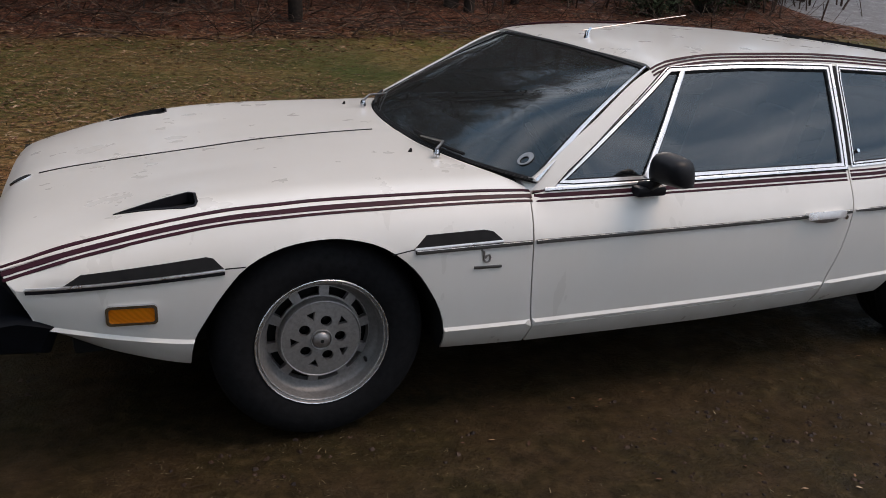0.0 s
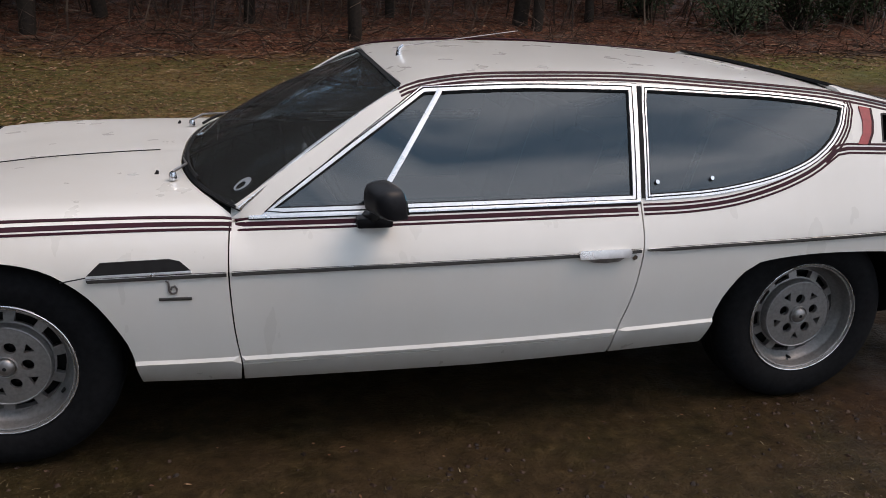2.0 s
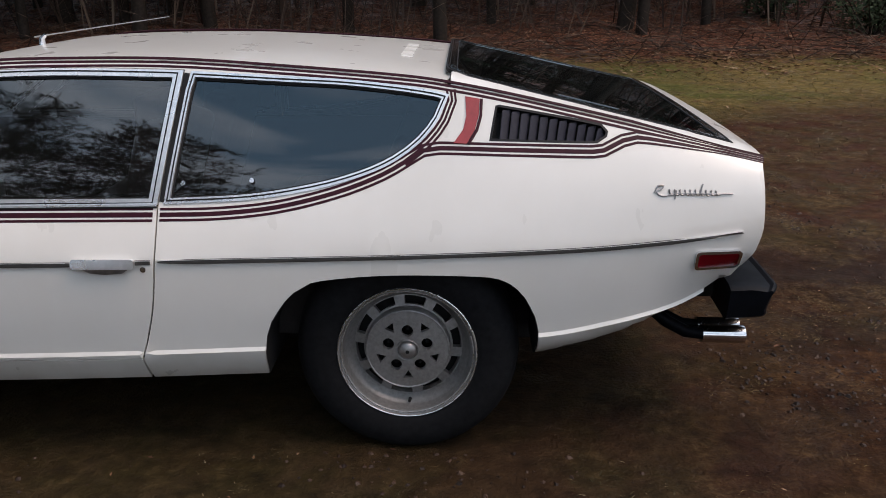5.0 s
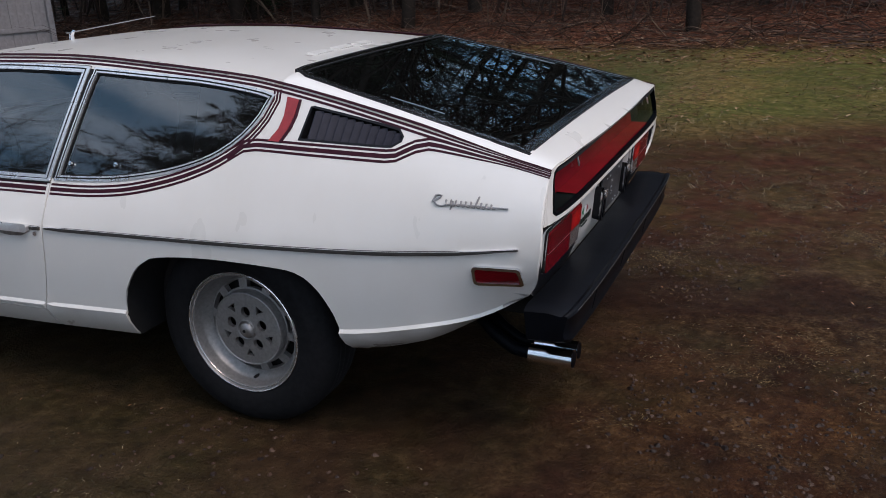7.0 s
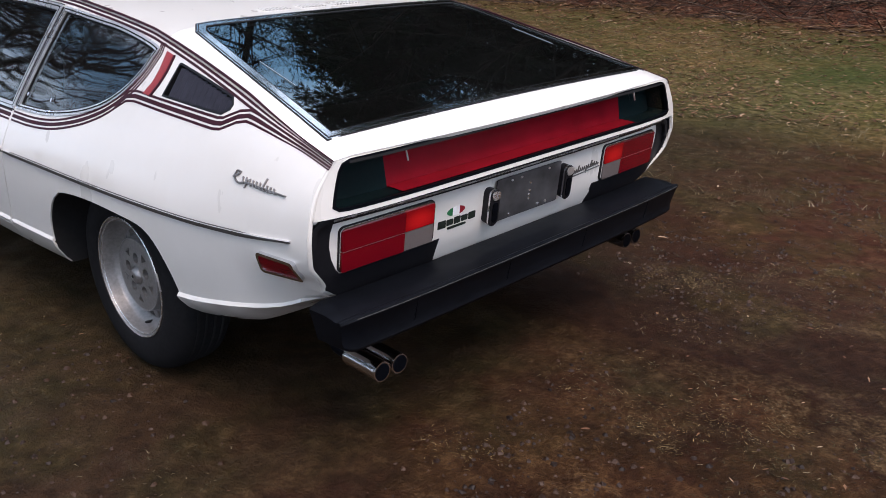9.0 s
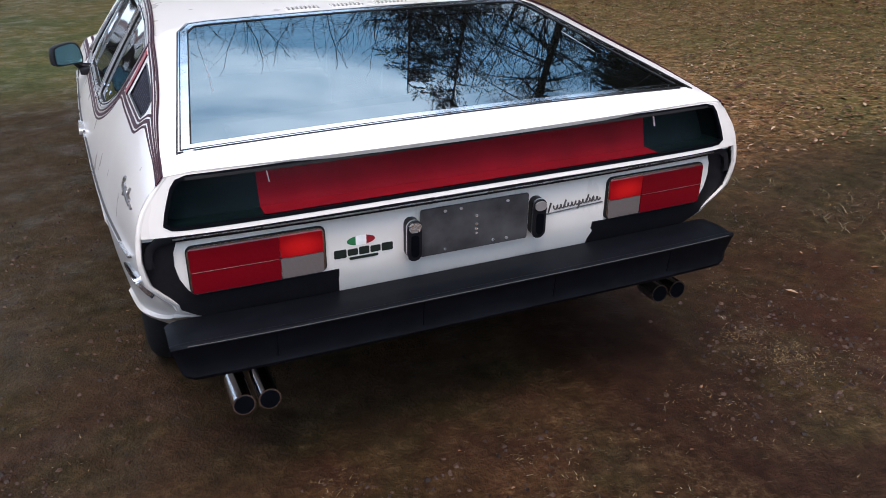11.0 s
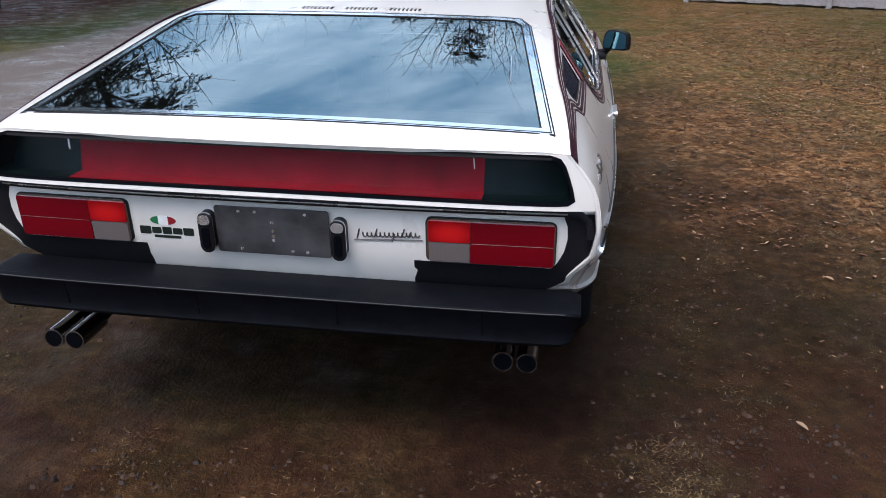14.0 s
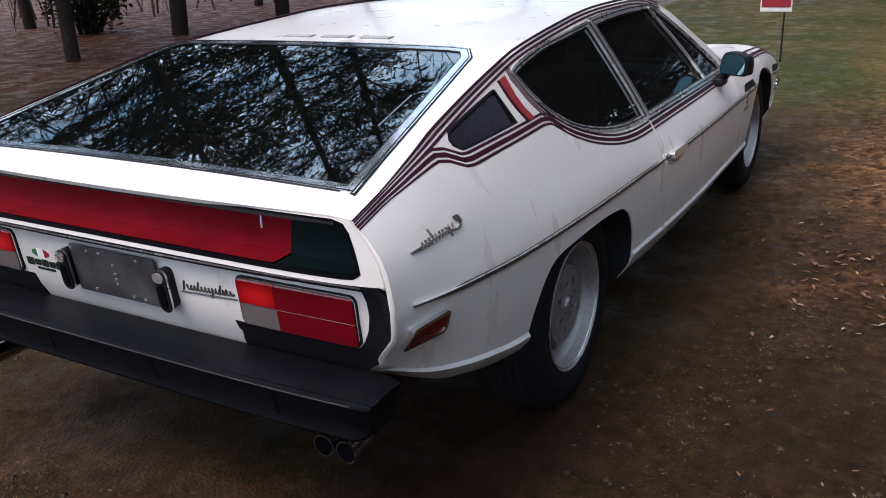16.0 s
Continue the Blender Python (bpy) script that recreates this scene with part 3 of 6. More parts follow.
def lifted(name, outline, lift, mat, holes=(), step=.035, thick=.012, out=0.0, lines=(), sharp=25, flip=False):
    """A panel: the outline filled, laid on the surface lift(u, v) and given a turned-in edge of its thickness."""
    v, f = triangles(outline, holes, step, lines)
    e = .002

    def normal(p):
        o = Vector(lift(*p))
        m = (Vector(lift(p[0] + e, p[1])) - o).cross(Vector(lift(p[0], p[1] + e)) - o)
        return o, (m.normalized() if m.length > 0 else Vector((0, 0, 1))) * (-1 if flip else 1)
    pn = [normal(p) for p in v]
    verts = [tuple(o + m * out) for o, m in pn]
    faces = [tuple(int(i) for i in (t[::-1] if flip else t)) for t in f]
    count = {}
    for t in faces:
        for a, b in ((t[0], t[1]), (t[1], t[2]), (t[2], t[0])):
            count[(a, b)] = 1
    back = {}
    for a, b in list(count):
        if (b, a) not in count:
            for i in (a, b):
                if i not in back:
                    back[i] = len(verts)
                    verts.append(tuple(pn[i][0] + pn[i][1] * (out - thick)))
            faces.append((b, a, back[a], back[b]))
    return mesh_of(name, verts, faces, mat, True, sharp)


def ribbon(name, path, lift, width, mat, high=.003, flip=False, taper=False):
    """A raised strip laid along a path on a surface."""
    verts, faces = [], []
    n = len(path)
    for i, p in enumerate(path):
        a, b = Vector(path[max(0, i - 1)]), Vector(path[min(n - 1, i + 1)])
        d = (b - a).normalized()
        w = (width if isinstance(width, (int, float)) else width[i]) * (.5 if not taper else .5 * max(.15, min(1, (n - 1 - i) / (.12 * n), i / (.06 * n) + .2)))
        sd = Vector((-d.y, d.x)) * w
        q0, q1 = Vector(p) + sd, Vector(p) - sd
        o0, o1 = Vector(lift(*q0)), Vector(lift(*q1))
        tang = Vector(lift(*b)) - Vector(lift(*a))
        m = tang.cross(o0 - o1)
        m = (m.normalized() if m.length > 1e-9 else Vector((0, 0, 1))) * (1 if flip else -1)
        lo, hi = -.002, high
        verts += [tuple(o0 + m * lo), tuple(o0 + m * hi * .8), tuple((o0 + o1) / 2 + m * hi), tuple(o1 + m * hi * .8), tuple(o1 + m * lo)]
    for i in range(n - 1):
        for k in range(4):
            a, b = 5 * i + k, 5 * (i + 1) + k
            faces.append((a, b, b + 1, a + 1) if flip else (a, a + 1, b + 1, b))
    for base in (0, 5 * (n - 1)):
        faces.append(tuple(base + k for k in range(5)))
    return mesh_of(name, verts, faces, mat, True, 50)


def lathe(name, profile, mat, n=48, sharp=30, centre=(0, 0, 0)):
    """Turned round the y axis: profile of (radius, y)."""
    verts, faces = [], []
    for i in range(n):
        a = 2 * math.pi * i / n
        verts += [(centre[0] + r * math.cos(a), centre[1] + y, centre[2] + r * math.sin(a)) for r, y in profile]
    k = len(profile)
    for i in range(n):
        j = (i + 1) % n
        faces += [(i * k + q, i * k + q + 1, j * k + q + 1, j * k + q) for q in range(k - 1)]
    return mesh_of(name, verts, faces, mat, True, sharp)


def tube(name, path, radius, mat, n=8, sharp=50):
    """A round bar along a path; radius a number or one for each point."""
    verts, faces = [], []
    m = len(path)
    side_v = None
    for i, p in enumerate(path):
        d = (Vector(path[min(m - 1, i + 1)]) - Vector(path[max(0, i - 1)])).normalized()
        if side_v is None:
            side_v = d.orthogonal().normalized()
        side_v = (side_v - d * side_v.dot(d)).normalized()
        up = d.cross(side_v)
        r = radius if isinstance(radius, (int, float)) else radius[i]
        verts += [tuple(Vector(p) + (side_v * math.cos(2 * math.pi * k / n) + up * math.sin(2 * math.pi * k / n)) * r) for k in range(n)]
    for i in range(m - 1):
        faces += [(i * n + k, i * n + (k + 1) % n, (i + 1) * n + (k + 1) % n, (i + 1) * n + k) for k in range(n)]
    faces += [tuple(range(n))[::-1], tuple((m - 1) * n + k for k in range(n))]
    return mesh_of(name, verts, faces, mat, True, sharp)


def block(name, x0, x1, y0, y1, z0, z1, mat, bevel=.01, seg=2):
    bm = bmesh.new()
    bmesh.ops.create_cube(bm, size=1)
    bmesh.ops.transform(bm, matrix=Matrix.LocRotScale(((x0 + x1) / 2, (y0 + y1) / 2, (z0 + z1) / 2), None, (abs(x1 - x0), abs(y1 - y0), abs(z1 - z0))), verts=bm.verts)
    if bevel:
        bmesh.ops.bevel(bm, geom=bm.edges[:], offset=bevel, segments=seg, affect="EDGES", profile=.6)
    me = bpy.data.meshes.new(name)
    bm.to_mesh(me)
    bm.free()
    me.materials.append(mat)
    me.shade_smooth()
    me.set_sharp_from_angle(angle=radians(35))
    return me


def extruded(name, outline, axis_fn, lo, hi, mat, sharp=30):
    """A prism: outline (u, v) swept from lo to hi, placed by axis_fn(u, v, w)."""
    n = len(outline)
    verts = [axis_fn(u, v, lo) for u, v in outline] + [axis_fn(u, v, hi) for u, v in outline]
    faces = [(i, (i + 1) % n, n + (i + 1) % n, n + i) for i in range(n)]
    faces += [tuple(range(n))[::-1], tuple(range(n, 2 * n))]
    return mesh_of(name, verts, faces, mat, True, sharp)


# ---- the ground: one sheet, level round the car, rising to the wooded bank ----
def ground_z(x, y):
    bank = max(0.0, y - 9.6)
    z = .055 * bank + .012 * bank * bank if bank < 12 else 2.39 + .20 * (bank - 12)
    near = max(0.0, 1 - max(abs(x), abs(y)) / 60)
    z += near * (.018 * noise.noise((x * .9, y * .9, 0)) + .010 * noise.noise((x * 3.1, y * 3.1, 5)) + .006 * noise.noise((x * 9, y * 9, 9)))
    z += min(1, bank / 2) * .12 * noise.noise((x * .8, y * .8, 2))
    return z - .008


def steps(lo, hi, fine, far):
    a = list(np.arange(lo, hi, fine))
    s, up, down = fine, [a[-1]], [a[0]]
    while up[-1] < far:
        s *= 1.13
        up.append(up[-1] + s)
        down.append(down[-1] - s)
    return down[:0:-1] + a + up[1:]


gx, gy = steps(-4.5, 6.0, .07, 900), steps(-4.0, 6.0, .07, 900)
gv = [(x, y, ground_z(x, y) if abs(x) < 80 and abs(y) < 80 else max(0, min(6, ground_z(min(80, max(-80, x)), min(60, y))))) for y in gy for x in gx]
W = len(gx)
gf = [(j * W + i, j * W + i + 1, (j + 1) * W + i + 1, (j + 1) * W + i) for j in range(len(gy) - 1) for i in range(W - 1)]
ground = tagged(new("ground", mesh_of("ground", gv, gf, GROUND, True, 180)), "wet muddy lawn with thin grass and fallen leaves", "ground", kind="structure")


# ---- the car: white wedge-shaped two-door coupe, nose towards -x ----
car = tagged(new("car"), "white seventies two-door coupe with wine-red pinstripes, parked on wet grass", "car")
car.matrix_basis = pose(2.34, 0, 0, 0, 0, .13) @ pose(-2.34, 0, 0)


def flank(s):
    return lambda x, z: (x, s * side(x, z), z)


def top(fn):
    return lambda x, y: (x, y, fn(x, y))


def deck(x, y):
    """The rear window's plane and the sail panels beside it."""
    zw = 1.107 - .237 * (x - 1.46)
    ww = .58 + .16 * (x - 1.46)
    w = abs(y)
    if x > 2.285:
        zw -= .75 * (x - 2.285) ** 1.5
    crown = .012 * (1 - (w / .8) ** 2)
    if w <= ww:
        return zw + crown
    t = min(1.2, (w - ww) / max(.02, EDGE_W(x) - ww))
    return zw + crown * (1 - t) + (EDGE_Z(x) - zw) * t ** 1.3


TRAIL = curve((.483, 2.234), (.562, 2.293), (.625, 2.317), (.712, 2.332), (.814, 2.332), (.90, 2.334))


def rim_w(z):
    return side(TRAIL(z), z)


def tail(y, z):
    """The upright tail: upper panel, and the fascia set in below it."""
    w = abs(y)
    bow = -.012 * (w / .8) ** 3
    if z > .745:
        mid, end = 2.365 - .16 * (z - .76), TRAIL(z)
        return (mid + (end - mid) * min(1.1, w / rim_w(z)) ** 7, y, z)
    return (2.320 + bow + .10 * (z - .70) - .9 * max(0, .60 - z) ** 1.5, y, z)


def screen(u, v):
    """The windscreen: u across from -1 to 1, v up from 0 to 1."""
    w = abs(u)
    x0 = -.838 + .206 * w ** 2.6
    x1 = -.115 + .010 * w ** 2
    y0, y1 = .834 * u, .588 * u
    z0, z1 = .800 - .006 * w ** 3, 1.129 - .016 * w ** 2
    bulge = .030 * math.sin(math.pi * v) * (1 - .6 * w ** 4)
    return (x0 + (x1 - x0) * v - bulge * .5, y0 + (y1 - y0) * v, z0 + (z1 - z0) * v + bulge)


ARCH_F = spl((-1.712, .30), (-1.705, .391), (-1.66, .478), (-1.611, .551), (-1.546, .619), (-1.448, .661), (-1.34, .675), (-1.25, .669),
             (-1.15, .637), (-1.06, .566), (-.996, .472), (-.957, .38), (-.942, .256))
ARCH_R = spl((1.708, .274), (1.710, .40), (1.685, .478), (1.648, .534), (1.595, .568), (1.50, .579), (1.324, .584), (1.186, .579),
             (1.07, .564), (1.02, .535), (.972, .478), (.934, .40), (.918, .254))
DOOR_F = spl((-.640, .322), (-.656, .437), (-.664, .62), (-.656, .757))
DOOR_R = spl((.568, .331), (.617, .487), (.640, .648), (.642, .778))
DOOR_B = straight((-.640, .322), (-.3, .325), (.568, .331))
GLASS_D = straight((-.528, .790), (.617, .793), (.655, 1.104)) + spl((.64, 1.105), (.3, 1.112), (-.038, 1.104)) + straight((-.047, 1.100), (-.278, .953), (-.528, .790))[:-1]
FRAME_D = straight((-.567, .770), (.642, .778), (.685, 1.122)) + spl((.66, 1.124), (.3, 1.131), (-.049, 1.119)) + straight((-.06, 1.112), (-.30, .955), (-.567, .770))[:-1]
GLASS_Q = spl((.676, .794), (.896, .804), (1.08, .830), (1.209, .862), (1.30, .899), (1.37, .947), (1.415, 1.0), (1.436, 1.045)) + \
    spl((1.42, 1.049), (1.337, 1.062), (1.165, 1.080), (.985, 1.09), (.72, 1.105)) + straight((.715, 1.10), (.676, .794))[1:-1]
LOUVRE = spl((1.572, .938), (1.60, .937), (1.872, .929), (1.899, .944), (1.902, .956), (1.886, .974), (1.60, 1.026), (1.59, 1.024), (1.578, .98))[:-1]
EDGE = [(x, EDGE_Z(x)) for x in [-.64 + .03 * i for i in range(100)] if x < 2.335] + [(2.337, EDGE_Z(2.337))]
TAIL_SIDE = spl((2.335, .886), (2.332, .814), (2.332, .712), (2.317, .625), (2.293, .562), (2.234, .483), (2.136, .424), (1.92, .320), (1.735, .273))
BELTLINE = [(x, BELT_Z(x)) for x in [-.66 - .03 * i for i in range(52)] if x > -2.185]

FENDER = spl((-2.188, .615), (-2.148, .557), (-2.10, .443)) + spl((-2.06, .425), (-1.92, .362), (-1.712, .30)) + ARCH_F[1:] + \
    straight((-.90, .2545), (-.645, .2435)) + DOOR_F + BELTLINE[1:]
SIDE = DOOR_R + straight((.685, 1.124), (.66, 1.126)) + spl((.66, 1.126), (.3, 1.133), (-.049, 1.121))[1:] + \
    straight((-.06, 1.115), (-.30, .957), (-.567, .769), (-.655, .762)) + [(-.655, .790)] + EDGE[0:] + TAIL_SIDE[1:] + ARCH_R[1:] + straight((.85, .2525), (.572, .246), (.568, .331))[:-1]
ROCKER = straight((-.640, .243), (.1, .2365), (.568, .246), (.568, .331)) + DOOR_B[::-1][1:-1] + [(-.640, .322)]
DOOR = DOOR_F[::-1] + DOOR_B[1:] + DOOR_R[1:] + [(.6, .7785), (.3, .7775), (0, .775), (-.3, .773), (-.567, .769)]
GAP = .0022


def rules(lo, hi, *curves):
    """Edges along the body's creases between lo and hi."""
    k = int((hi - lo) / .03)
    return [[(lo + (hi - lo) * i / k, c(lo + (hi - lo) * i / k)) for i in range(k + 1)] for c in curves]


CREASES = (lambda x: CREASE_Z(x) - .010, CREASE_Z, RUB_Z)


def creases(lo, hi):
    """Crease lines of the flank between lo and hi."""
    return rules(lo if lo < 0 else lo - .045, hi, *CREASES[:2]) + rules(lo, hi, RUB_Z)


def body_side(s):
    flip = s > 0
    rf = not flip
    F = flank(s)
    kw = dict(flip=flip)
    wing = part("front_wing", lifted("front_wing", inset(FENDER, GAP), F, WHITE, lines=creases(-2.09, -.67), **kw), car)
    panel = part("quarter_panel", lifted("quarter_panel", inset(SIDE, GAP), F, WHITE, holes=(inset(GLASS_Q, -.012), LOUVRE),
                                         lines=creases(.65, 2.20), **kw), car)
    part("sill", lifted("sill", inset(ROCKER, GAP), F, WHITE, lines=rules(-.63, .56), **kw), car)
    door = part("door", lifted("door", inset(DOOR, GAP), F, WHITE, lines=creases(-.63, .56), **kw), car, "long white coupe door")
    # window frames and panes
    part("window_frame", lifted("window_frame", FRAME_D, F, BRIGHT, holes=(GLASS_D,), out=.004, thick=.02, **kw), door, "bright metal window frame")
    part("window_pane", lifted("window_pane", inset(GLASS_D, -.006), F, GLASS, out=-.008, thick=.003, **kw), door)
    bar = straight((-.226, .785), (.012, 1.108))
    part("quarterlight_bar", ribbon("quarterlight_bar", bar, F, .016, BRIGHT, .008, rf), door)
    part("window_frame", lifted("quarter_frame", inset(GLASS_Q, -.015), F, BRIGHT, holes=(GLASS_Q,), out=.004, thick=.02, **kw), panel, "bright metal window surround")
    part("window_pane", lifted("quarter_pane", inset(GLASS_Q, -.006), F, GLASS, out=-.008, thick=.003, **kw), panel)
    part("pillar_gap", ribbon("pillar_gap", straight((.655, .785), (.695, 1.116)), F, .016, MATT, .0035, rf), panel)
    for q in ((.710, .832), (.905, .839)):
        part("window_stud", lifted("window_stud", ring(*q, .0065, .0065, 10), F, CHROME, out=.002, thick=.006, **kw), panel)
    for g, own, far_d in ((GLASS_D, door, .0135), (GLASS_Q, panel, .0085)):
        part("frame_groove", lifted("frame_groove", inset(g, -far_d), F, MATT, holes=(inset(g, -far_d + .0035),), out=.0052, thick=.004, **kw), own)
    # bright belt moulding
    part("belt_moulding", ribbon("belt_moulding", straight((-.60, .768), (.64, .778)), F, .009, BRIGHT, .006, rf), door)
    part("belt_seal", ribbon("belt_seal", straight((-.60, .7625), (.64, .7715)), F, .0042, MATT, .0045, rf), door)
    # inner seal round the glass
    for g, own in ((GLASS_D, door), (GLASS_Q, panel)):
        part("rubber_seal", lifted("rubber_seal", inset(g, -.003), F, MATT, holes=(inset(g, .005),), out=-.004, thick=.006, **kw), own)
    # pinstripes: two thin ones beside a broad one
    low = spl((-2.184, .612), (-2.04, .659), (-1.895, .693), (-1.746, .721), (-1.593, .742), (-1.435, .752), (-1.269, .757), (-.91, .757), (-.675, .754), (-.65, .752))
    mid = straight((-.64, .750), (.63, .753))
    rear = spl((.65, .753), (.815, .756), (.979, .772), (1.143, .808), (1.27, .852), (1.35, .894)) + \
        spl((1.385, .913), (1.43, .919), (1.65, .912), (1.86, .906), (1.89, .909), (1.915, .920), (1.945, .933), (1.985, .9405), (2.06, .930), (2.128, .918), (2.24, .897), (2.336, .876))
    gut = spl((-.12, 1.104), (-.05, 1.126), (.1, 1.144), (.28, 1.149), (.63, 1.146), (.975, 1.124), (1.31, 1.097), (1.458, 1.078), (1.638, 1.044), (1.965, .972), (2.128, .934), (2.336, .885))
    loop = spl((1.33, .885), (1.40, .935), (1.445, .99), (1.466, 1.04), (1.462, 1.068))
    for line, own, off, wide in ((low, wing, .0128, .0098), (mid, door, .0145, .0125), (rear, panel, .0138, .0110), (gut, panel, .0108, .0060), (loop, panel, .0108, .0065)):
        for k, w in ((-1, .0064), (0, wide), (1, .0064 if own is not wing else .0034)):
            if line is gut and k == 0:
                w = .0060
            moved = []
            for i, p in enumerate(line):
                a, b = Vector(line[max(0, i - 1)]), Vector(line[min(len(line) - 1, i + 1)])
                d = (b - a).normalized()
                fade = max(.35, min(1, (2.36 - p[0]) / .40))
                moved.append(tuple(Vector(p) + Vector((-d.y, d.x)) * off * k * fade))
            thin = [w * max(.42, min(1, (2.36 - p[0]) / .40)) for p in line]
            part("pinstripe", ribbon("pinstripe", moved, F, thin, WINE, .0012, rf), own, "wine-red pinstripe")
    band = spl((1.503, 1.050), (1.506, 1.0), (1.497, .965), (1.470, .931)) + straight((1.507, .929))[:] + spl((1.530, .965), (1.541, 1.0), (1.544, 1.043))
    part("painted_band", lifted("painted_band", band, F, REDBAND, out=.0035, thick=.006, step=.02, **kw), panel, "red painted band behind the window")
    part("band_edge", ribbon("band_edge", spl((1.549, 1.043), (1.547, 1.0), (1.536, .965), (1.512, .929)), F, .008, WINE, .004, rf), panel)
    # louvred vent in the rear pillar
    vent = part("vent", lifted("vent", inset(LOUVRE, -.004), F, MATT, out=-.030, thick=.004, **kw), panel, "black louvred pillar vent")
    part("vent_lip", lifted("vent_lip", inset(LOUVRE, -.002), F, BLACK, holes=(inset(LOUVRE, .004),), out=.001, thick=.032, **kw), panel)
    for i in range(11):
        x = 1.598 + .0268 * i
        hi = 1.014 - .19 * (x - 1.60)
        p0, p1 = Vector((x, s * (side(x, .94) + .001), .934 - .03 * (x - 1.6))), Vector((x + .010, s * (side(x + .006, hi) + .001), hi))
        q = Vector((.021, -s * .013, 0))
        th = Vector((.003, 0, 0))
        vs = [p0, p1, p1 + q, p0 + q]
        vs = [tuple(v) for v in vs] + [tuple(v + th) for v in vs]
        part("louvre", mesh_of("louvre", vs, [(0, 1, 2, 3), (7, 6, 5, 4), (0, 4, 5, 1), (1, 5, 6, 2), (2, 6, 7, 3), (3, 7, 4, 0)], FIN, False), vent)
    # rub strip along the waist: dark insert in a bright edge
    for own, a, b in ((wing, -1.054, -.670), (door, -.655, .628), (panel, .650, 2.272)):
        n = int((b - a) / .04)
        ln = [(a + (b - a) * i / n, RUB_Z(a + (b - a) * i / n)) for i in range(n + 1)]
        part("rub_strip", ribbon("rub_strip", ln, F, .013, RUBSTRIP, .008, rf, taper=own is panel), own)
        part("strip_highlight", ribbon("strip_highlight", [(x, z + .0042) for x, z in ln], F, .0018, BRIGHT, .0090, rf), own)
    # wing vents, each over a bright strip
    for a, b, pts in ((-2.125, -1.613, ((-2.030, .592), (-1.985, .620), (-1.66, .652), (-1.642, .648), (-1.615, .618))),
                      (-1.056, -.768, ((-1.056, .633), (-1.018, .668), (-.83, .671), (-.80, .664), (-.770, .637)))):
        outl = straight(*pts, pts[0])[:-1]
        part("wing_vent", lifted("wing_vent", outl, F, MATT, out=.0015, thick=.006, step=.02, **kw), wing, "black vent on the wing")
        n = 14
        ln = [(a + (b - a) * i / n, pts[0][1] + (pts[-1][1] - pts[0][1]) * (a + (b - a) * i / n - pts[0][0]) / (pts[-1][0] - pts[0][0]) - .004) for i in range(n + 1)]
        part("vent_strip", ribbon("vent_strip", ln, F, .007, BRIGHT, .007, rf), wing)
        part("vent_base", ribbon("vent_base", [(x, z - .008) for x, z in ln], F, .010, BLACK, .006, rf), wing)
    # shut line of the bonnet, between the vents and the wheel arch
    for a, b in (((-1.612, .6165), (-1.555, .6175)), ((-1.128, .6175), (-1.058, .6285))):
        part("shut_line", ribbon("shut_line", straight(a, b, step=.02), F, .0034, MATT, .0006, rf), wing)
    # marker lamps
    for own, x0, x1, z0, z1, mat, lab in ((wing, -1.931, -1.797, .471, .531, AMBER, "amber front marker lamp"), (panel, 2.144, 2.276, .584, .640, RED, "red rear marker lamp")):
        lamp = part("marker_lamp", lifted("marker_lamp", rounded(x0, x1, z0, z1, .012), F, CHROME, holes=(rounded(x0 + .008, x1 - .008, z0 + .008, z1 - .008, .008),), out=.010, thick=.014, **kw), own, lab)
        part("lens", lifted("lens", rounded(x0 + .007, x1 - .007, z0 + .007, z1 - .007, .008), F, mat, out=.007, thick=.006, **kw), lamp)
    # emblem on the wing behind the wheel, and the script on the tail, as plain shapes
    part("wing_emblem", ribbon("wing_emblem", spl((-.842, .611), (-.834, .606), (-.833, .578), (-.826, .571), (-.814, .573), (-.811, .584), (-.816, .593), (-.826, .590), (-.829, .582), step=.006), F, .0055, STEEL, .005, rf), wing, "small chrome emblem")
    part("wing_nameplate", ribbon("wing_nameplate", straight((-.864, .554), (-.772, .552)), F, .0085, SCRIPT, .005, rf), wing)
    part("tail_script", ribbon("tail_script", spl((2.024, .804), (2.046, .813), (2.050, .819), (2.034, .819), (2.027, .807), (2.036, .797), (2.054, .793), (2.084, .799), (2.176, .7975), (2.240, .796), step=.008), F, .0042, STEEL, .005, rf), panel, "chrome script emblem drawn as a flourish")
    wave = [(2.062 + .142 * i / 72 + .0035 * math.cos(i * .87), .803 - .030 * i / 72 * .15 + (.0075 if i < 60 else .006) * math.sin(i * .87)) for i in range(73)]
    part("script_wave", ribbon("script_wave", wave, F, .0032, STEEL, .0052, rf), panel)
    part("script_stroke", ribbon("script_stroke", straight((2.079, .785), (2.085, .807), step=.01), F, .0034, STEEL, .0052, rf), panel)
    part("script_stroke", ribbon("script_stroke", straight((2.150, .801), (2.158, .822), step=.01), F, .0034, STEEL, .0052, rf), panel)
    # door handle and its shadowed dish
    handle = part("door_handle", lifted("door_handle", rounded(.412, .588, .618, .640, .009), F, BRIGHT, out=.020, thick=.022, **kw), door, "chrome door handle")
    part("handle_pull", lifted("handle_pull", spl((.432, .619), (.46, .604), (.50, .600), (.55, .603), (.575, .619))[:], F, STEEL, out=.010, thick=.012, step=.02, **kw), handle)
    part("door_lock", lifted("door_lock", ring(.607, .612, .008, .008, 12), F, CHROME, out=.005, thick=.008, **kw), door)
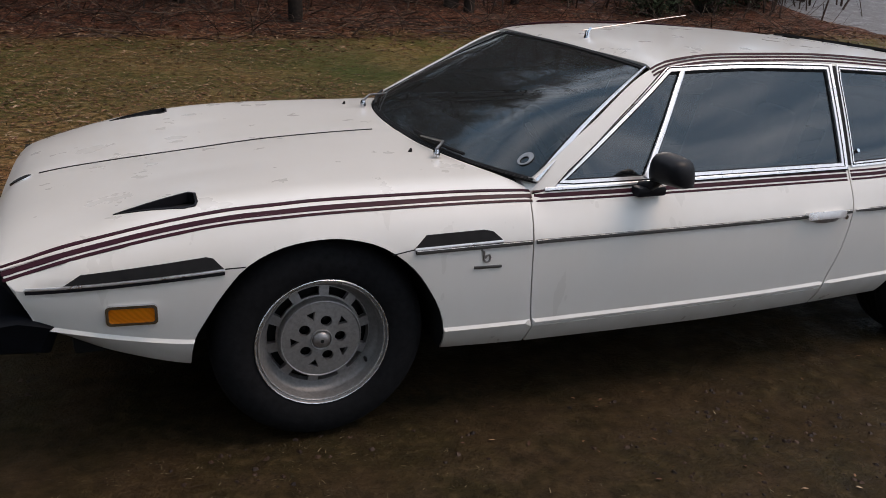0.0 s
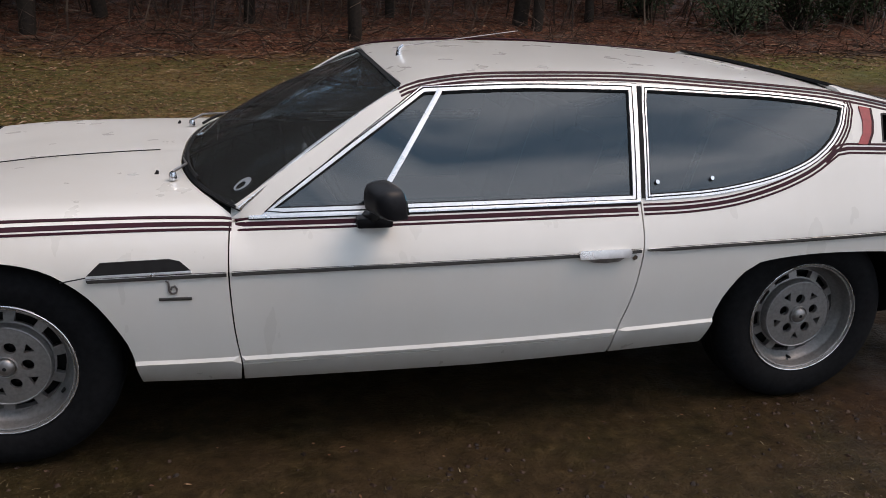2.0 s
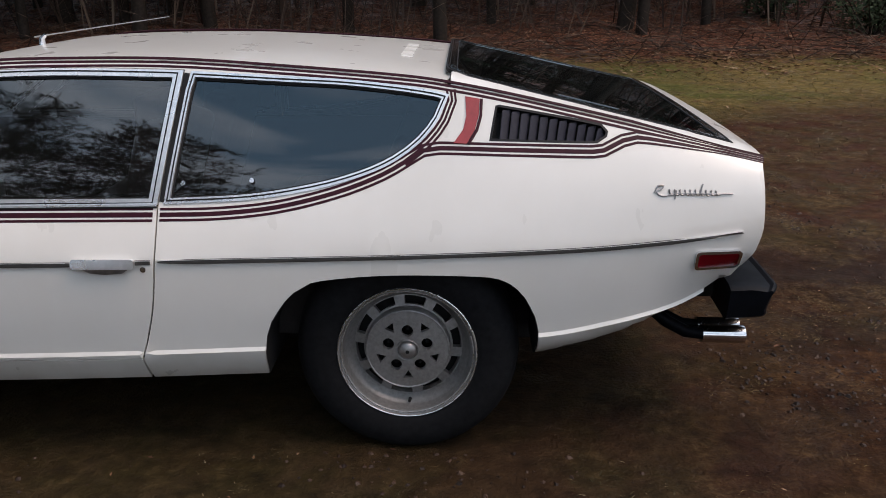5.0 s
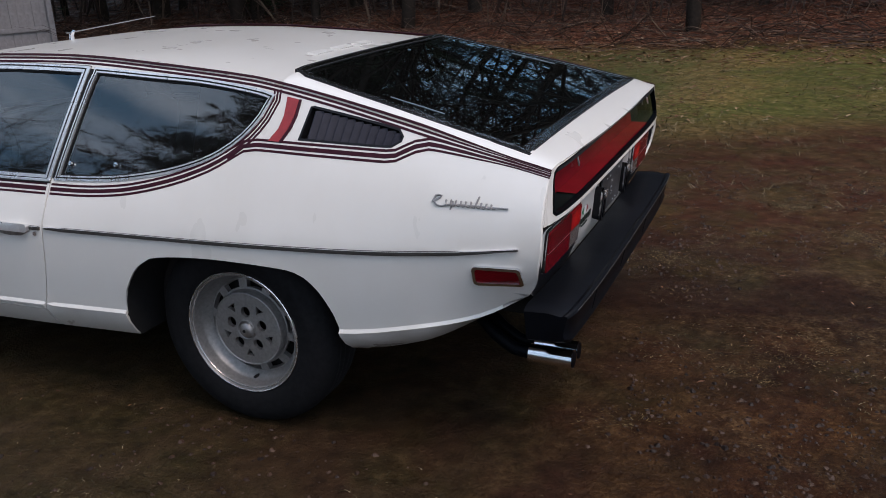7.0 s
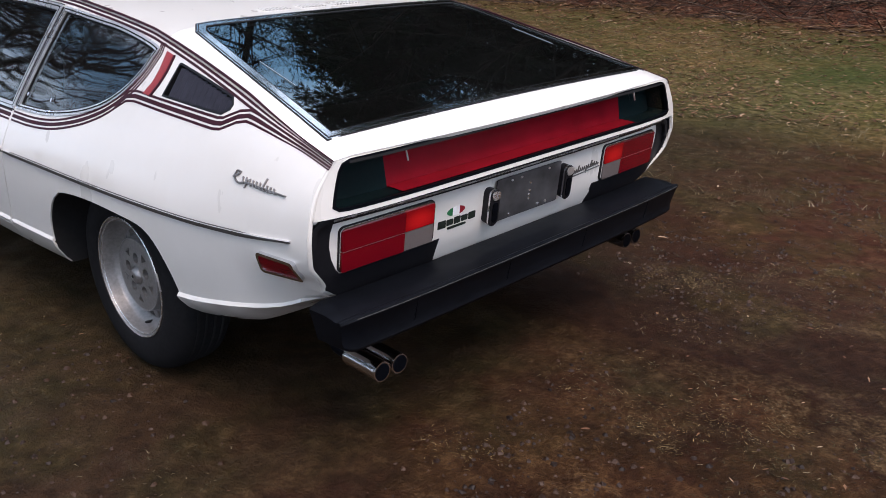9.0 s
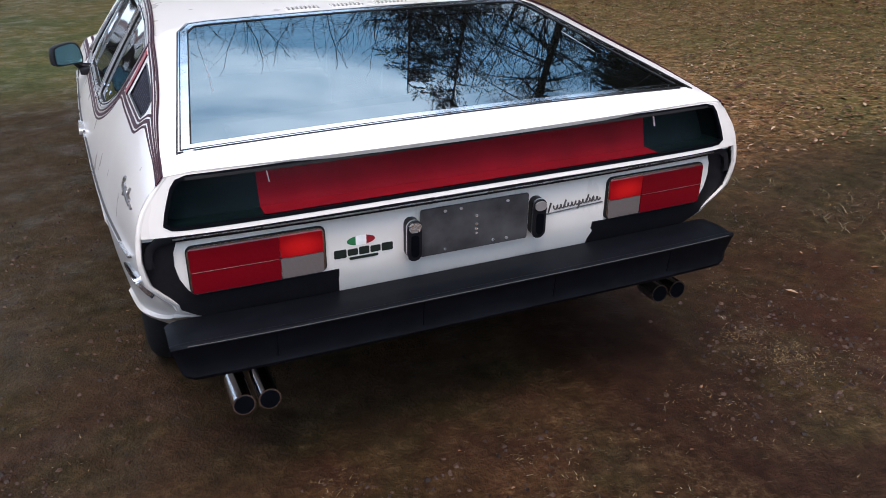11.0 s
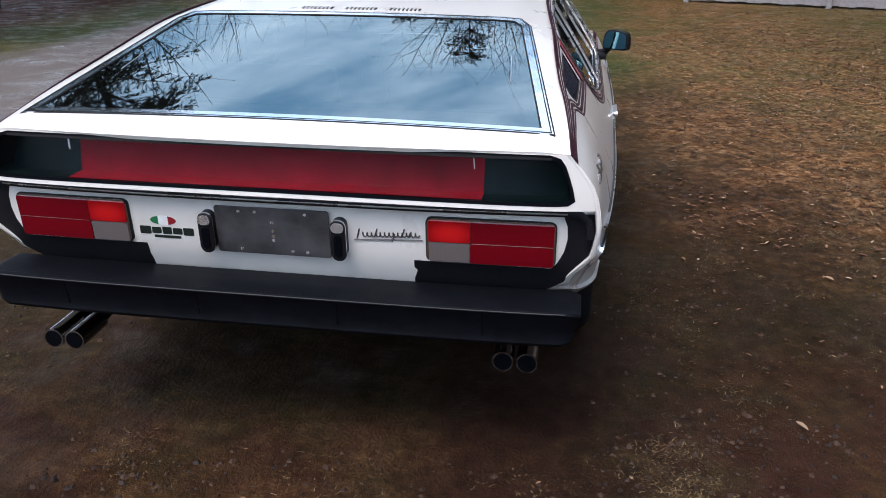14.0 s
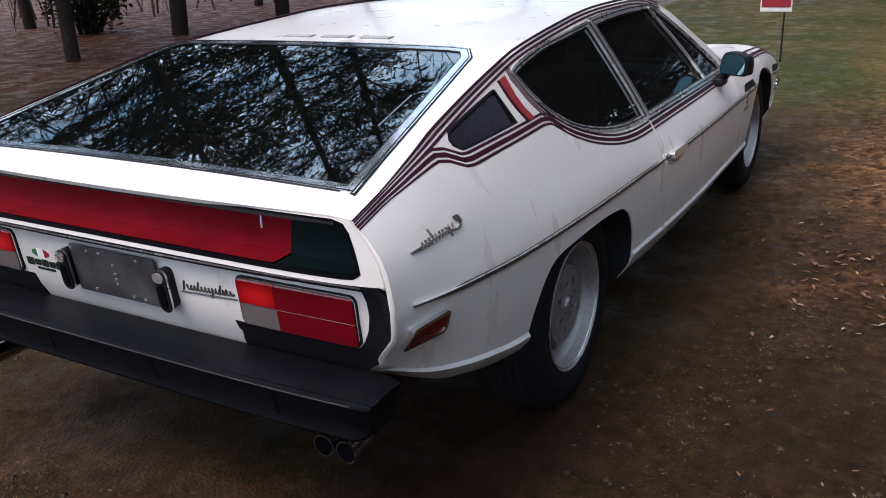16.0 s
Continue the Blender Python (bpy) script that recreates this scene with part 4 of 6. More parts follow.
    # wheel housings
    for arch, lab in ((ARCH_F, "front"), (ARCH_R, "rear")):
        m = len(arch)
        vs = [(x, s * (side(x, z) - .004), z) for x, z in arch] + [(x, s * .50, z) for x, z in arch]
        cx = sum(p[0] for p in arch) / m
        vs.append((cx, s * .50, .30))
        fs = [(i, i + 1, m + i + 1, m + i) for i in range(m - 1)] + [(m + i, m + i + 1, 2 * m) for i in range(m - 1)]
        part("wheel_housing", mesh_of("wheel_housing", vs, fs, MATT), wing if lab == "front" else panel)
    # mirror, the far one set further forward
    mx = -.15 if s > 0 else 0
    shell = [(-.070, -.052), (.050, -.054), (.066, -.036), (.064, .014), (.044, .036), (-.032, .046), (-.062, .028), (-.074, -.026)]
    shell = [tuple(p) for p in spl(*shell, shell[0], step=.012)][:-1]
    rings, sv, sf = ((-.060, .42), (-.052, .66), (-.036, .88), (-.010, 1.0), (.038, 1.02), (.045, .97)), [], []
    toe = radians(22)

    def toed(x, u, z):
        """The mirror's head turned in towards the seats."""
        return (mx - .212 + (.80 * x - .14 * z) * math.cos(toe) + u * math.sin(toe), s * (.957 + u * math.cos(toe) - .80 * x * math.sin(toe)), .843 + z)
    for dx, k in rings:
        sv += [toed(dx, u * k, v * k) for u, v in shell]
    m = len(shell)
    for a in range(len(rings) - 1):
        sf += [(a * m + i, a * m + (i + 1) % m, (a + 1) * m + (i + 1) % m, (a + 1) * m + i) for i in range(m)]
    sf += [tuple(range(m))[::-1], tuple((len(rings) - 1) * m + i for i in range(m))]
    mirror = part("door_mirror", mesh_of("door_mirror", sv, sf, BLACK, True, 40), door, "black door mirror on a stalk")
    part("mirror_stalk", tube("mirror_stalk", [(mx - .25, s * .853, .762), (mx - .235, s * .893, .772), (mx - .212, s * .929, .815)], .018, BLACK, 10), mirror)
    part("mirror_foot", block("mirror_foot", mx - .285, mx - .175, s * .850, s * .901, .735, .768, BLACK, .010), mirror)
    part("mirror_glass", mesh_of("mirror_glass", [toed(.054 - .09 * v, u * .86, v * .86) for u, v in shell] + [toed(.040, u * .88, v * .88) for u, v in shell],
                                 [tuple(range(m))] + [(i, (i + 1) % m, m + (i + 1) % m, m + i) for i in range(m)], MIRROR, False), mirror)


body_side(-1)
body_side(1)

# ---- bonnet, with its vents and middle strip ----
HOOD_OUT = [(x, -BELT_W(x)) for x, z in BELTLINE[::-1]]
hood_rear = [screen(u / 12, 0)[:2] for u in range(-12, 13)]
hood_front = spl((-2.185, -.775), (-2.225, -.70), (-2.248, -.47), (-2.256, 0), (-2.248, .47), (-2.225, .70), (-2.185, .775))
outline = hood_front[::-1] + [p for p in HOOD_OUT[1:]] + [(-.655, -BELT_W(-.655))] + [(x - .006, y) for x, y in hood_rear] + [(-.655, BELT_W(-.655))] + [(x, -y) for x, y in HOOD_OUT[1:][::-1]]
scoop = [(-1.885, .676), (-1.68, .625), (-1.663, .645), (-1.664, .725), (-1.672, .747), (-1.70, .749)]
scoops = [straight(*[(x, k * y) for x, y in scoop], (scoop[0][0], k * scoop[0][1]))[:-1] for k in (-1, 1)]
bonnet = part("bonnet", lifted("bonnet", outline, top(hood), WHITE, holes=scoops), car, "long white bonnet")
for q in scoops:
    part("bonnet_vent", lifted("bonnet_vent", inset(q, -.004), top(lambda x, y: hood(x, y) - .012 - .10 * max(0, x + 1.885)), MATT, step=.02), bonnet, "black triangular bonnet vent")
    part("vent_edge", lifted("vent_edge", inset(q, -.004), top(hood), BLACK, holes=(inset(q, .003),), out=.003, thick=.03, step=.02), bonnet)
part("bonnet_strip", ribbon("bonnet_strip", straight((-2.13, 0), (-.93, 0), step=.05), top(hood), .008, MATT, .004, True), bonnet, "thin dark strip down the bonnet")
badge = part("bonnet_badge", lifted("bonnet_badge", ring(-2.19, 0, .036, .026, 16), top(hood), CHROME, out=.004, thick=.006, step=.02), bonnet)
part("badge_field", lifted("badge_field", ring(-2.19, 0, .028, .019, 14), top(hood), MATT, out=.0055, thick=.004, step=.02), badge)

# ---- windscreen, roof ----
pane_uv = [(u / 14, 0) for u in range(-14, 15)] + [(1, v / 8) for v in range(1, 8)] + [(u / 14, 1) for u in range(14, -15, -1)] + [(-1, v / 8) for v in range(7, 0, -1)]
glass = part("windscreen", lifted("windscreen", inset(pane_uv, .012), screen, SCREEN, step=.10, thick=.004, out=-.003, flip=True), car, "dark tinted windscreen reflecting the trees")
part("windscreen_seal", lifted("windscreen_seal", pane_uv, screen, MATT, holes=(inset(pane_uv, .020),), step=.10, thick=.012, out=.001, flip=True), car)
for u in (-1, 1):
    part("windscreen_trim", ribbon("windscreen_trim", [(u * 1.002, v / 12) for v in range(13)], screen, .020, BRIGHT, .006, u > 0), car)
part("windscreen_foot", ribbon("windscreen_foot", [(u / 16, .004) for u in range(-16, 17)], screen, .007, STEEL, .004, True), car)
part("windscreen_label", lifted("windscreen_label", ring(-.90, .12, .028, .045, 16), screen, STICKER, holes=(ring(-.90, .11, .016, .026, 12),), step=.05, out=.001, thick=.002, flip=True), glass, "small faded sticker inside the glass")
roof_out = [(1.46, -.585)] + [(x, -(EDGE_W(x) - .002)) for x in [1.44 - .04 * i for i in range(40)] if x > -.14] + [screen(u / 12, 1)[:2] for u in range(-12, 13)] + \
    [(x, EDGE_W(x) - .002) for x in [-.12 + .04 * i for i in range(40)] if x < 1.45] + [(1.46, .585)] + [(1.46, .585 - .0585 * i) for i in range(1, 20)]
roof_panel = part("roof", lifted("roof", roof_out, top(roof), WHITE, step=.045), car, "smooth white roof")
for k in range(3):
    y0 = -.215 + .158 * k
    for i in range(8):
        y = y0 + .0145 * i
        part("roof_slot", ribbon("roof_slot", straight((1.288, y), (1.327, y)), top(roof), .0062, MATT, .0010, True), roof_panel)
        part("slot_lip", ribbon("slot_lip", straight((1.288, y - .0068), (1.327, y - .0068)), top(roof), .0062, WHITE, .0050, True), roof_panel)
part("roof_lining", lifted("roof_lining", inset(roof_out, .03), top(lambda x, y: roof(x, y) - .03), TRIM, step=.12, thick=.004), roof_panel)

# ---- rear window with its bright surround, sail panels, tail deck ----
win_r = spl((1.52, -.580), (1.478, -.553), (1.472, -.508)) + straight((1.472, -.508), (1.472, .508), step=.04)[1:-1] + spl((1.472, .508), (1.478, .553), (1.52, .580)) + \
    straight((1.52, .580), (2.238, .689), step=.04)[1:] + straight((2.238, .689), (2.238, -.689), step=.04)[1:] + straight((2.238, -.689), (1.52, -.580), step=.04)[1:-1]
deck_out = [(1.462, -.62), (1.462, .62)] + [(1.462, EDGE_W(1.462) - .002)] + [(x, EDGE_W(x) - .002) for x in [1.50 + .04 * i for i in range(30)] if x < 2.32] + [(2.334, EDGE_W(2.334) - .004)] + \
    [(2.334 + .024 * (1 - (y / .742) ** 2), y) for y in [.70 - .05 * i for i in range(29)]] + [(2.334, .004 - EDGE_W(2.334))] + \
    [(x, -(EDGE_W(x) - .002)) for x in [2.30 - .04 * i for i in range(30)] if x > 1.48] + [(1.462, -(EDGE_W(1.462) - .002))]
tail_deck = part("tail_deck", lifted("tail_deck", deck_out, top(deck), WHITE, holes=(inset(win_r, -.010),), step=.04), car)
part("rear_window", lifted("rear_window", inset(win_r, -.004), top(deck), REARGLASS, out=-.0015, thick=.004, step=.05), car, "large sloping rear window reflecting sky and branches")
part("rear_window_trim", lifted("rear_window_trim", inset(win_r, -.0258), top(deck), MATT, holes=(inset(win_r, .0085),), out=.0008, thick=.010), car)
part("rear_window_surround", lifted("rear_window_surround", inset(win_r, -.0215), top(deck), SURROUND, holes=(inset(win_r, .005),), out=.0020, thick=.008), car, "bright metal rear window surround")
part("surround_groove", lifted("surround_groove", inset(win_r, -.0175), top(deck), MATT, holes=(inset(win_r, -.0150),), out=.0026, thick=.004), car)
# a thin pale line near each side of the rear window
for k in (-1, 1):
    part("pale_line", ribbon("pale_line", straight((1.78, k * .566), (1.96, k * .580)), top(deck), .0018, STICKER, .0006, True), car)

# ---- tail ----
def both_sides(zs, top_z, low_z):
    """The outline of a tail panel between two heights, up to the body's rim."""
    a = [(rim_w(z) - .012, z) for z in zs]
    w1, w0 = a[-1][0], a[0][0]
    return a + straight((w1, top_z), (-w1, top_z), step=.04)[1:-1] + [(-y, z) for y, z in a[::-1]] + straight((-w0, low_z), (w0, low_z), step=.04)[1:-1]


up = both_sides([.752 + .0168 * i for i in range(9)], .8870, .752)
panel_line = spl((-.778, .770), (-.765, .760), (-.74, .758)) + straight((-.74, .758), (.74, .758), step=.04)[1:-1] + spl((.74, .758), (.765, .760), (.778, .770), (.770, .80), (.748, .858), (.735, .876), (.71, .884)) + \
    straight((.71, .884), (-.71, .884), step=.04)[1:-1] + spl((-.71, .884), (-.735, .876), (-.748, .858), (-.770, .80), (-.778, .770))[:-1]
panel_line = [(y * (1 - .008 * (1 - (z - .758) / .126)), .767 + (z - .758) * .92) for y, z in panel_line]
tail_top = part("tail_surround", lifted("tail_surround", up, tail, WHITE, holes=(panel_line,)), car)
glazed = part("tail_glass", lifted("tail_glass", inset(panel_line, -.003), tail, PANELGLASS, out=-.010, thick=.004), tail_top, "smoked glass tail panel over a deep red reflector")
well_v = [q for y, z in panel_line for q in ((tail(y, z)[0] - .008, y, z), (tail(y, z)[0] - .088, y * .99, z))]
m = len(panel_line)
part("panel_well", mesh_of("panel_well", well_v, [(2 * i, 2 * ((i + 1) % m), 2 * ((i + 1) % m) + 1, 2 * i + 1) for i in range(m)], DARKBACK, True, 40), tail_top, "dark green lining behind the panel glass")
for y0, y1, mat, lab in ((-.80, -.549, DARKBACK, "dark green end of the panel"), (-.549, .549, REDBACK, "dull red reflector behind the glass"), (.549, .80, DARKBACK, "dark green end of the panel")):
    clip = [(min(y1, max(y0, y)), z) for y, z in panel_line]
    clean = [p for i, p in enumerate(clip) if math.dist(p, clip[i - 1]) > 1e-5]
    part("reflector", lifted("reflector", clean, tail, mat, out=-.076, thick=.004), tail_top, lab)
floor_y = [-.549 + .0549 * i for i in range(21)]
floor_v = [q for y in floor_y for q in ((tail(y, .772)[0] - .013, y, .7705), (tail(y, .772)[0] - .075, y, .7725))]
part("reflector", mesh_of("reflector", floor_v, [(2 * i, 2 * i + 1, 2 * i + 3, 2 * i + 2) for i in range(20)], REDBACK, True, 40), tail_top, "dull red foot of the reflector")
# shadow under the deck's lip, painted as a black strip
part("panel_shade", ribbon("panel_shade", straight((-.715, .8785), (.715, .8785), step=.04), tail, .008, MATT, .0012, True), tail_top, "black strip painted as the shadow along the panel's top")
# short bright ticks near the ends of the panel
for y in (-.531, .531):
    part("panel_tick", ribbon("panel_tick", straight((y, .848), (y - .003, .874), step=.01), tail, .0022, BRIGHT, .003, True), tail_top)
part("tail_glass_seal", lifted("tail_glass_seal", inset(panel_line, -.004), tail, RUBBER, holes=(inset(panel_line, .004),), out=.001, thick=.014), tail_top)
fascia = part("tail_fascia", lifted("tail_fascia", both_sides([.497 + .0206 * i for i in range(13)], .744, .497), tail, WHITE), car)
for k in (-1, 1):
    rim_v, rim_f = [], []
    zs = [.486 + .4 * i / 40 for i in range(41)]
    for z in zs:
        x, w = TRAIL(z), rim_w(z)
        if z > .752:
            rim_v += [(x - .012, k * w, z), (x - .004, k * (w - .001), z), (x, k * (w - .004), z), (x + .0012, k * (w - .008), z), (x + .0014, k * (w - .013), z), (x - .004, k * (w - .018), z)]
        else:
            rim_v += [(x - .012, k * w, z), (x - .003, k * (w - .001), z), (x + .001, k * (w - .004), z), (x + .001, k * (w - .011), z), (x - .005, k * (w - .0135), z), (x - .008, k * (w - .0142), z)]
    for i in range(40):
        rim_f += [tuple((i * 6 + q, (i + 1) * 6 + q, (i + 1) * 6 + q + 1, i * 6 + q + 1)[::k]) for q in range(5)]
    part("tail_rim", mesh_of("tail_rim", rim_v, rim_f, WHITE, True, 60), car, "white rolled edge of the tail")
    shade = [(k * y, z) for y, z in straight((.372, .582), (.72, .580), step=.04) + spl((.728, .581), (.742, .598), (.757, .63), (.764, .665), (.762, .70), (.754, .722), (.752, .734)) + [(rim_w(z) - .014, z) for z in (.736, .715, .69, .66, .63, .60, .57, .54, .515, .50)] + straight((.70, .499), (.368, .499), step=.04)]
    part("black_corner", lifted("black_corner", shade, tail, BLACK, out=.0015, thick=.003, flip=False), fascia, "black painted corner round the tail lamps")
    wall_z = [.490 + .245 * i / 24 for i in range(25)]
    wall_v = [q for z in wall_z for q in ((TRAIL(z) - .006, k * (rim_w(z) - .0138), z), (TRAIL(z) - .030, k * (rim_w(z) - .017), z), (TRAIL(z) - .070, k * (rim_w(z) - .021), z))]
    wall_f = [tuple((i * 3 + q, (i + 1) * 3 + q, (i + 1) * 3 + q + 1, i * 3 + q + 1)[::k]) for i in range(24) for q in range(2)]
    part("corner_lining", mesh_of("corner_lining", wall_v, wall_f, BLACK, True, 60), fascia, "black lining of the tail's edge")
band = spl((.818, .672), (.818, .698), (.811, .720), (.792, .734), (.76, .7385), (.70, .739)) + straight((.70, .739), (-.70, .739), step=.04)[1:-1] + \
    spl((-.70, .739), (-.76, .7385), (-.792, .734), (-.811, .720), (-.818, .698), (-.818, .672))
on_tail = lambda y, z: (2.340 - .028 * (abs(y) / .8) ** 3, y, z)
moulding = part("tail_moulding", ribbon("tail_moulding", band, on_tail, .0185, BLACK, .012, True), car, "black moulding with bright edges across the tail")
for off, wide in ((.0080, .0042), (-.0015, .0046)):
    edge = []
    for i, q in list(enumerate(band))[4:-4]:
        u = (Vector(band[min(len(band) - 1, i + 1)]) - Vector(band[max(0, i - 1)])).normalized()
        edge.append(tuple(Vector(q) + Vector((u.y, -u.x)) * off))
    part("bright_edge", ribbon("bright_edge", edge, on_tail, wide, BRIGHT, .0150, True), moulding, "bright metal edge")
for k in (-1, 1):
    box_l = rounded(.408, .735, .587, .709, .016)
    lamp = part("tail_lamp", lifted("tail_lamp", [(k * y, z) for y, z in box_l], tail, CHROME, holes=([(k * y, z) for y, z in rounded(.415, .729, .592, .701, .009)],), out=.009, thick=.016, flip=False), car, "red tail lamp with a clear reversing lens")
    for y0, y1, z0, z1, mat, nm in ((.520, .731, .645, .703, RED, "upper_lens"), (.520, .731, .590, .6435, RED, "lower_lens"), (.413, .5185, .645, .703, REDGLOW, "brake_lens"), (.413, .5185, .590, .6435, CLEAR, "reversing_lens")):
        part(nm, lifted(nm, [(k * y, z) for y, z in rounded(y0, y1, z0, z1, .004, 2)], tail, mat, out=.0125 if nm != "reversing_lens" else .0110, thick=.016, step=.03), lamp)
    part("lamp_gasket", lifted("lamp_gasket", [(k * y, z) for y, z in rounded(.4045, .737, .5845, .7110, .017)], tail, MATT, holes=([(k * y, z) for y, z in rounded(.409, .734, .588, .708, .015)],), out=.0045, thick=.006), lamp)
    part("lens_divider", ribbon("lens_divider", [(k * y, .6443) for y in (.523, .59, .66, .728)], tail, .0020, STEEL, .0133, True), lamp)
# number plate, its mounting and two lamps
plate = part("number_plate", lifted("number_plate", rounded(-.157, .153, .581, .712, .006), tail, PLATE, out=.014, thick=.004), car, "blank dark grey number plate holder")
for y, z in [(-.09, .70), (.09, .70), (-.09, .593), (.09, .593), (0, .672), (0, .648), (0, .634), (0, .622), (-.045, .70), (.05, .594)]:
    part("plate_screw", lifted("plate_screw", ring(y, z, .0045, .0035, 8), tail, BRIGHT, out=.0165, thick=.004, step=.02), plate)
part("plate_bracket", lifted("plate_bracket", rounded(-.135, .13, .60, .70, .01), tail, MATT, out=.010, thick=.012), plate)
for k in (-1, 1):
    y = k * .180
    plamp = part("plate_lamp", lifted("plate_lamp", rounded(y - .019, y + .019, .586, .694, .017), tail, BLACK, out=.032, thick=.034), car, "black and chrome number plate lamp")
    part("lamp_cap", lifted("lamp_cap", rounded(y - .0165, y + .0165, .664, .690, .012), tail, BRIGHT, out=.0365, thick=.010, step=.015), plamp, "chrome cap")
    part("lamp_edge", lifted("lamp_edge", rounded(y - .020, y + .020, .585, .695, .018), tail, CHROME, holes=(rounded(y - .0165, y + .0165, .5885, .6915, .0155),), out=.028, thick=.006, step=.02), plamp, "chrome edge")
    part("lamp_face", lifted("lamp_face", rounded(y - .011, y + .011, .596, .655, .009), tail, RUBBER, out=.0345, thick=.004, step=.02), plamp)
# sticker and maker's script, as plain shapes
for y0, y1, mat in ((-.350, -.327, GREEN), (-.327, -.299, WHITEPRINT), (-.299, -.276, REDPRINT)):
    outl = [(min(y1, max(y0, y)), z) for y, z in ring(-.313, .653, .037, .013, 28)]
    clean = [p for i, p in enumerate(outl) if math.dist(p, outl[i - 1]) > 1e-5]
    part("oval_sticker", lifted("oval_sticker", clean, tail, mat, out=.0012, thick=.002, step=.02), fascia, "green, white and red oval sticker")
for i, (y0, y1, z0, z1) in enumerate(((-.384, -.352, .611, .634), (-.349, -.322, .614, .632), (-.319, -.292, .613, .634), (-.289, -.262, .614, .632), (-.259, -.229, .612, .634), (-.345, -.268, .602, .609))):
    part("sticker_writing", lifted("sticker_writing", rounded(y0, y1, z0, z1, .003, 2), tail, DARKPRINT, out=.0012, thick=.002, step=.02), fascia)
slope = lambda y: .046 * (y - .22)
part("maker_script", ribbon("maker_script", straight((.216, .6330), (.396, .6413)), tail, .0026, SCRIPT, .004, True), fascia, "dark script emblem drawn as a flourish")
wave = [(.236 + .150 * i / 96 + .0028 * math.cos(i * .85), .6478 + slope(.236 + .150 * i / 96) + .0062 * math.sin(i * .85)) for i in range(97)]
part("script_wave", ribbon("script_wave", wave, tail, .0030, SCRIPT, .0042, True), fascia)
for y, lo, hi in ((.225, .637, .664), (.272, .641, .664), (.318, .629, .650), (.344, .641, .665), (.361, .641, .657)):
    part("script_stroke", ribbon("script_stroke", straight((y - .002, lo + slope(y)), (y + .005, hi + slope(y)), step=.01), tail, .0034, SCRIPT, .0044, True), fascia)

# ---- rear bumper: black rubber beam with turned-in ends ----
prof = [(2.285, .512), (2.352, .515), (2.375, .513), (2.405, .507), (2.416, .512), (2.424, .510), (2.427, .503), (2.421, .494), (2.411, .450), (2.407, .428), (2.410, .415), (2.404, .405), (2.38, .400), (2.285, .395)]


def beam(name, prof, ends, mat, flipx=1):
    verts, faces = [], []
    ys = [-1, -.985, -.96] + [-.9 + .1 * i for i in range(19)] + [.96, .985, 1]
    k = len(prof)
    for u in ys:
        a = abs(u)
        pinch = 0 if a < .97 else (.35 if a < .99 else .8)
        for x, z in prof:
            w = ends * u - (.018 * (abs(u) ** 8) * (1 if u > 0 else -1) * max(0, (.505 - z) / .09))
            bow = -.016 * a ** 4
            verts.append((flipx * (x + bow + (2.30 - x) * .16 * pinch), w, z + (.455 - z) * .26 * pinch))
    for i in range(len(ys) - 1):
        faces += [(i * k + q, (i + 1) * k + q, (i + 1) * k + (q + 1) % k, i * k + (q + 1) % k) for q in range(k)]
    faces += [tuple(range(k)), tuple((len(ys) - 1) * k + q for q in range(k))[::-1]]
    return mesh_of(name, verts, faces, mat, True, 28)


rear_bumper = part("rear_bumper", beam("rear_bumper", prof, .808, BUMPER), car, "black rubber rear bumper")
for y in (-.42, .42):
    part("bumper_mount", block("bumper_mount", 2.20, 2.34, y - .03, y + .03, .41, .50, MATT, .008), rear_bumper)
for y in (-.565, -.19, .19, .565):
    back = -.016 * (abs(y) / .808) ** 4
    part("bumper_seam", tube("bumper_seam", [(2.4225 + back, y, .502), (2.4195 + back, y, .493), (2.4105 + back, y, .450), (2.4065 + back, y, .430)], .0022, RUBBER, 6), rear_bumper)
    for k in (-1, 1):
        part("seam_edge", tube("seam_edge", [(2.4195 + back, y + k * .0045, .493), (2.4105 + back, y + k * .0045, .450), (2.4065 + back, y + k * .0045, .430)], .0012, BUMPER, 6), rear_bumper)
# highlight on the bumper's upper lip, put in as a grey bead
part("bumper_bead", tube("bumper_bead", [(2.4262 - .016 * (abs(u) / .808) ** 4, u, .5055) for u in [-.77 + .07 * i for i in range(23)]], .0014, SCRIPT, 6), rear_bumper, "thin grey bead drawn as the highlight along the bumper")
part("valance", block("valance", 2.12, 2.27, -.66, .66, .42, .495, MATT, .02), car)
for y in (-.657, -.593, .613, .677):
    z, end = (.298, 2.372) if y < 0 else (.312, 2.318)
    tip = part("exhaust_tip", tube("exhaust_tip", [(2.24, y, z + .003), (end - .015, y, z), (end, y, z)], [.028, .029, .029], CHROME if y < 0 else TIP, 16), car, "dull chrome twin exhaust tip")
    # solid plug, its black standing for the shade inside the tip
    part("tip_bore", tube("tip_bore", [(2.30, y, z), (end + .0012, y, z)], .0248, RUBBER, 16), tip)
    # near-black colour makes the pipe look shadowed
    part("exhaust_pipe", tube("exhaust_pipe", [(1.2, y * .75, .36), (1.85, y * .86, .40), (2.04, y * .93, z + .110), (2.13, y * .98, z + .040), (2.19, y, z + .010), (2.25, y, z + .002)], .020, RUBBER, 10), tip)

# ---- nose: plain dark grille and front bumper ----
part("grille", extruded("grille", [(-2.235, .615), (-2.20, .60), (-2.13, .50), (-2.09, .44), (-2.0, .42), (-2.0, .60)], lambda u, v, w: (u, w, v), -.785, .785, MATT), car)
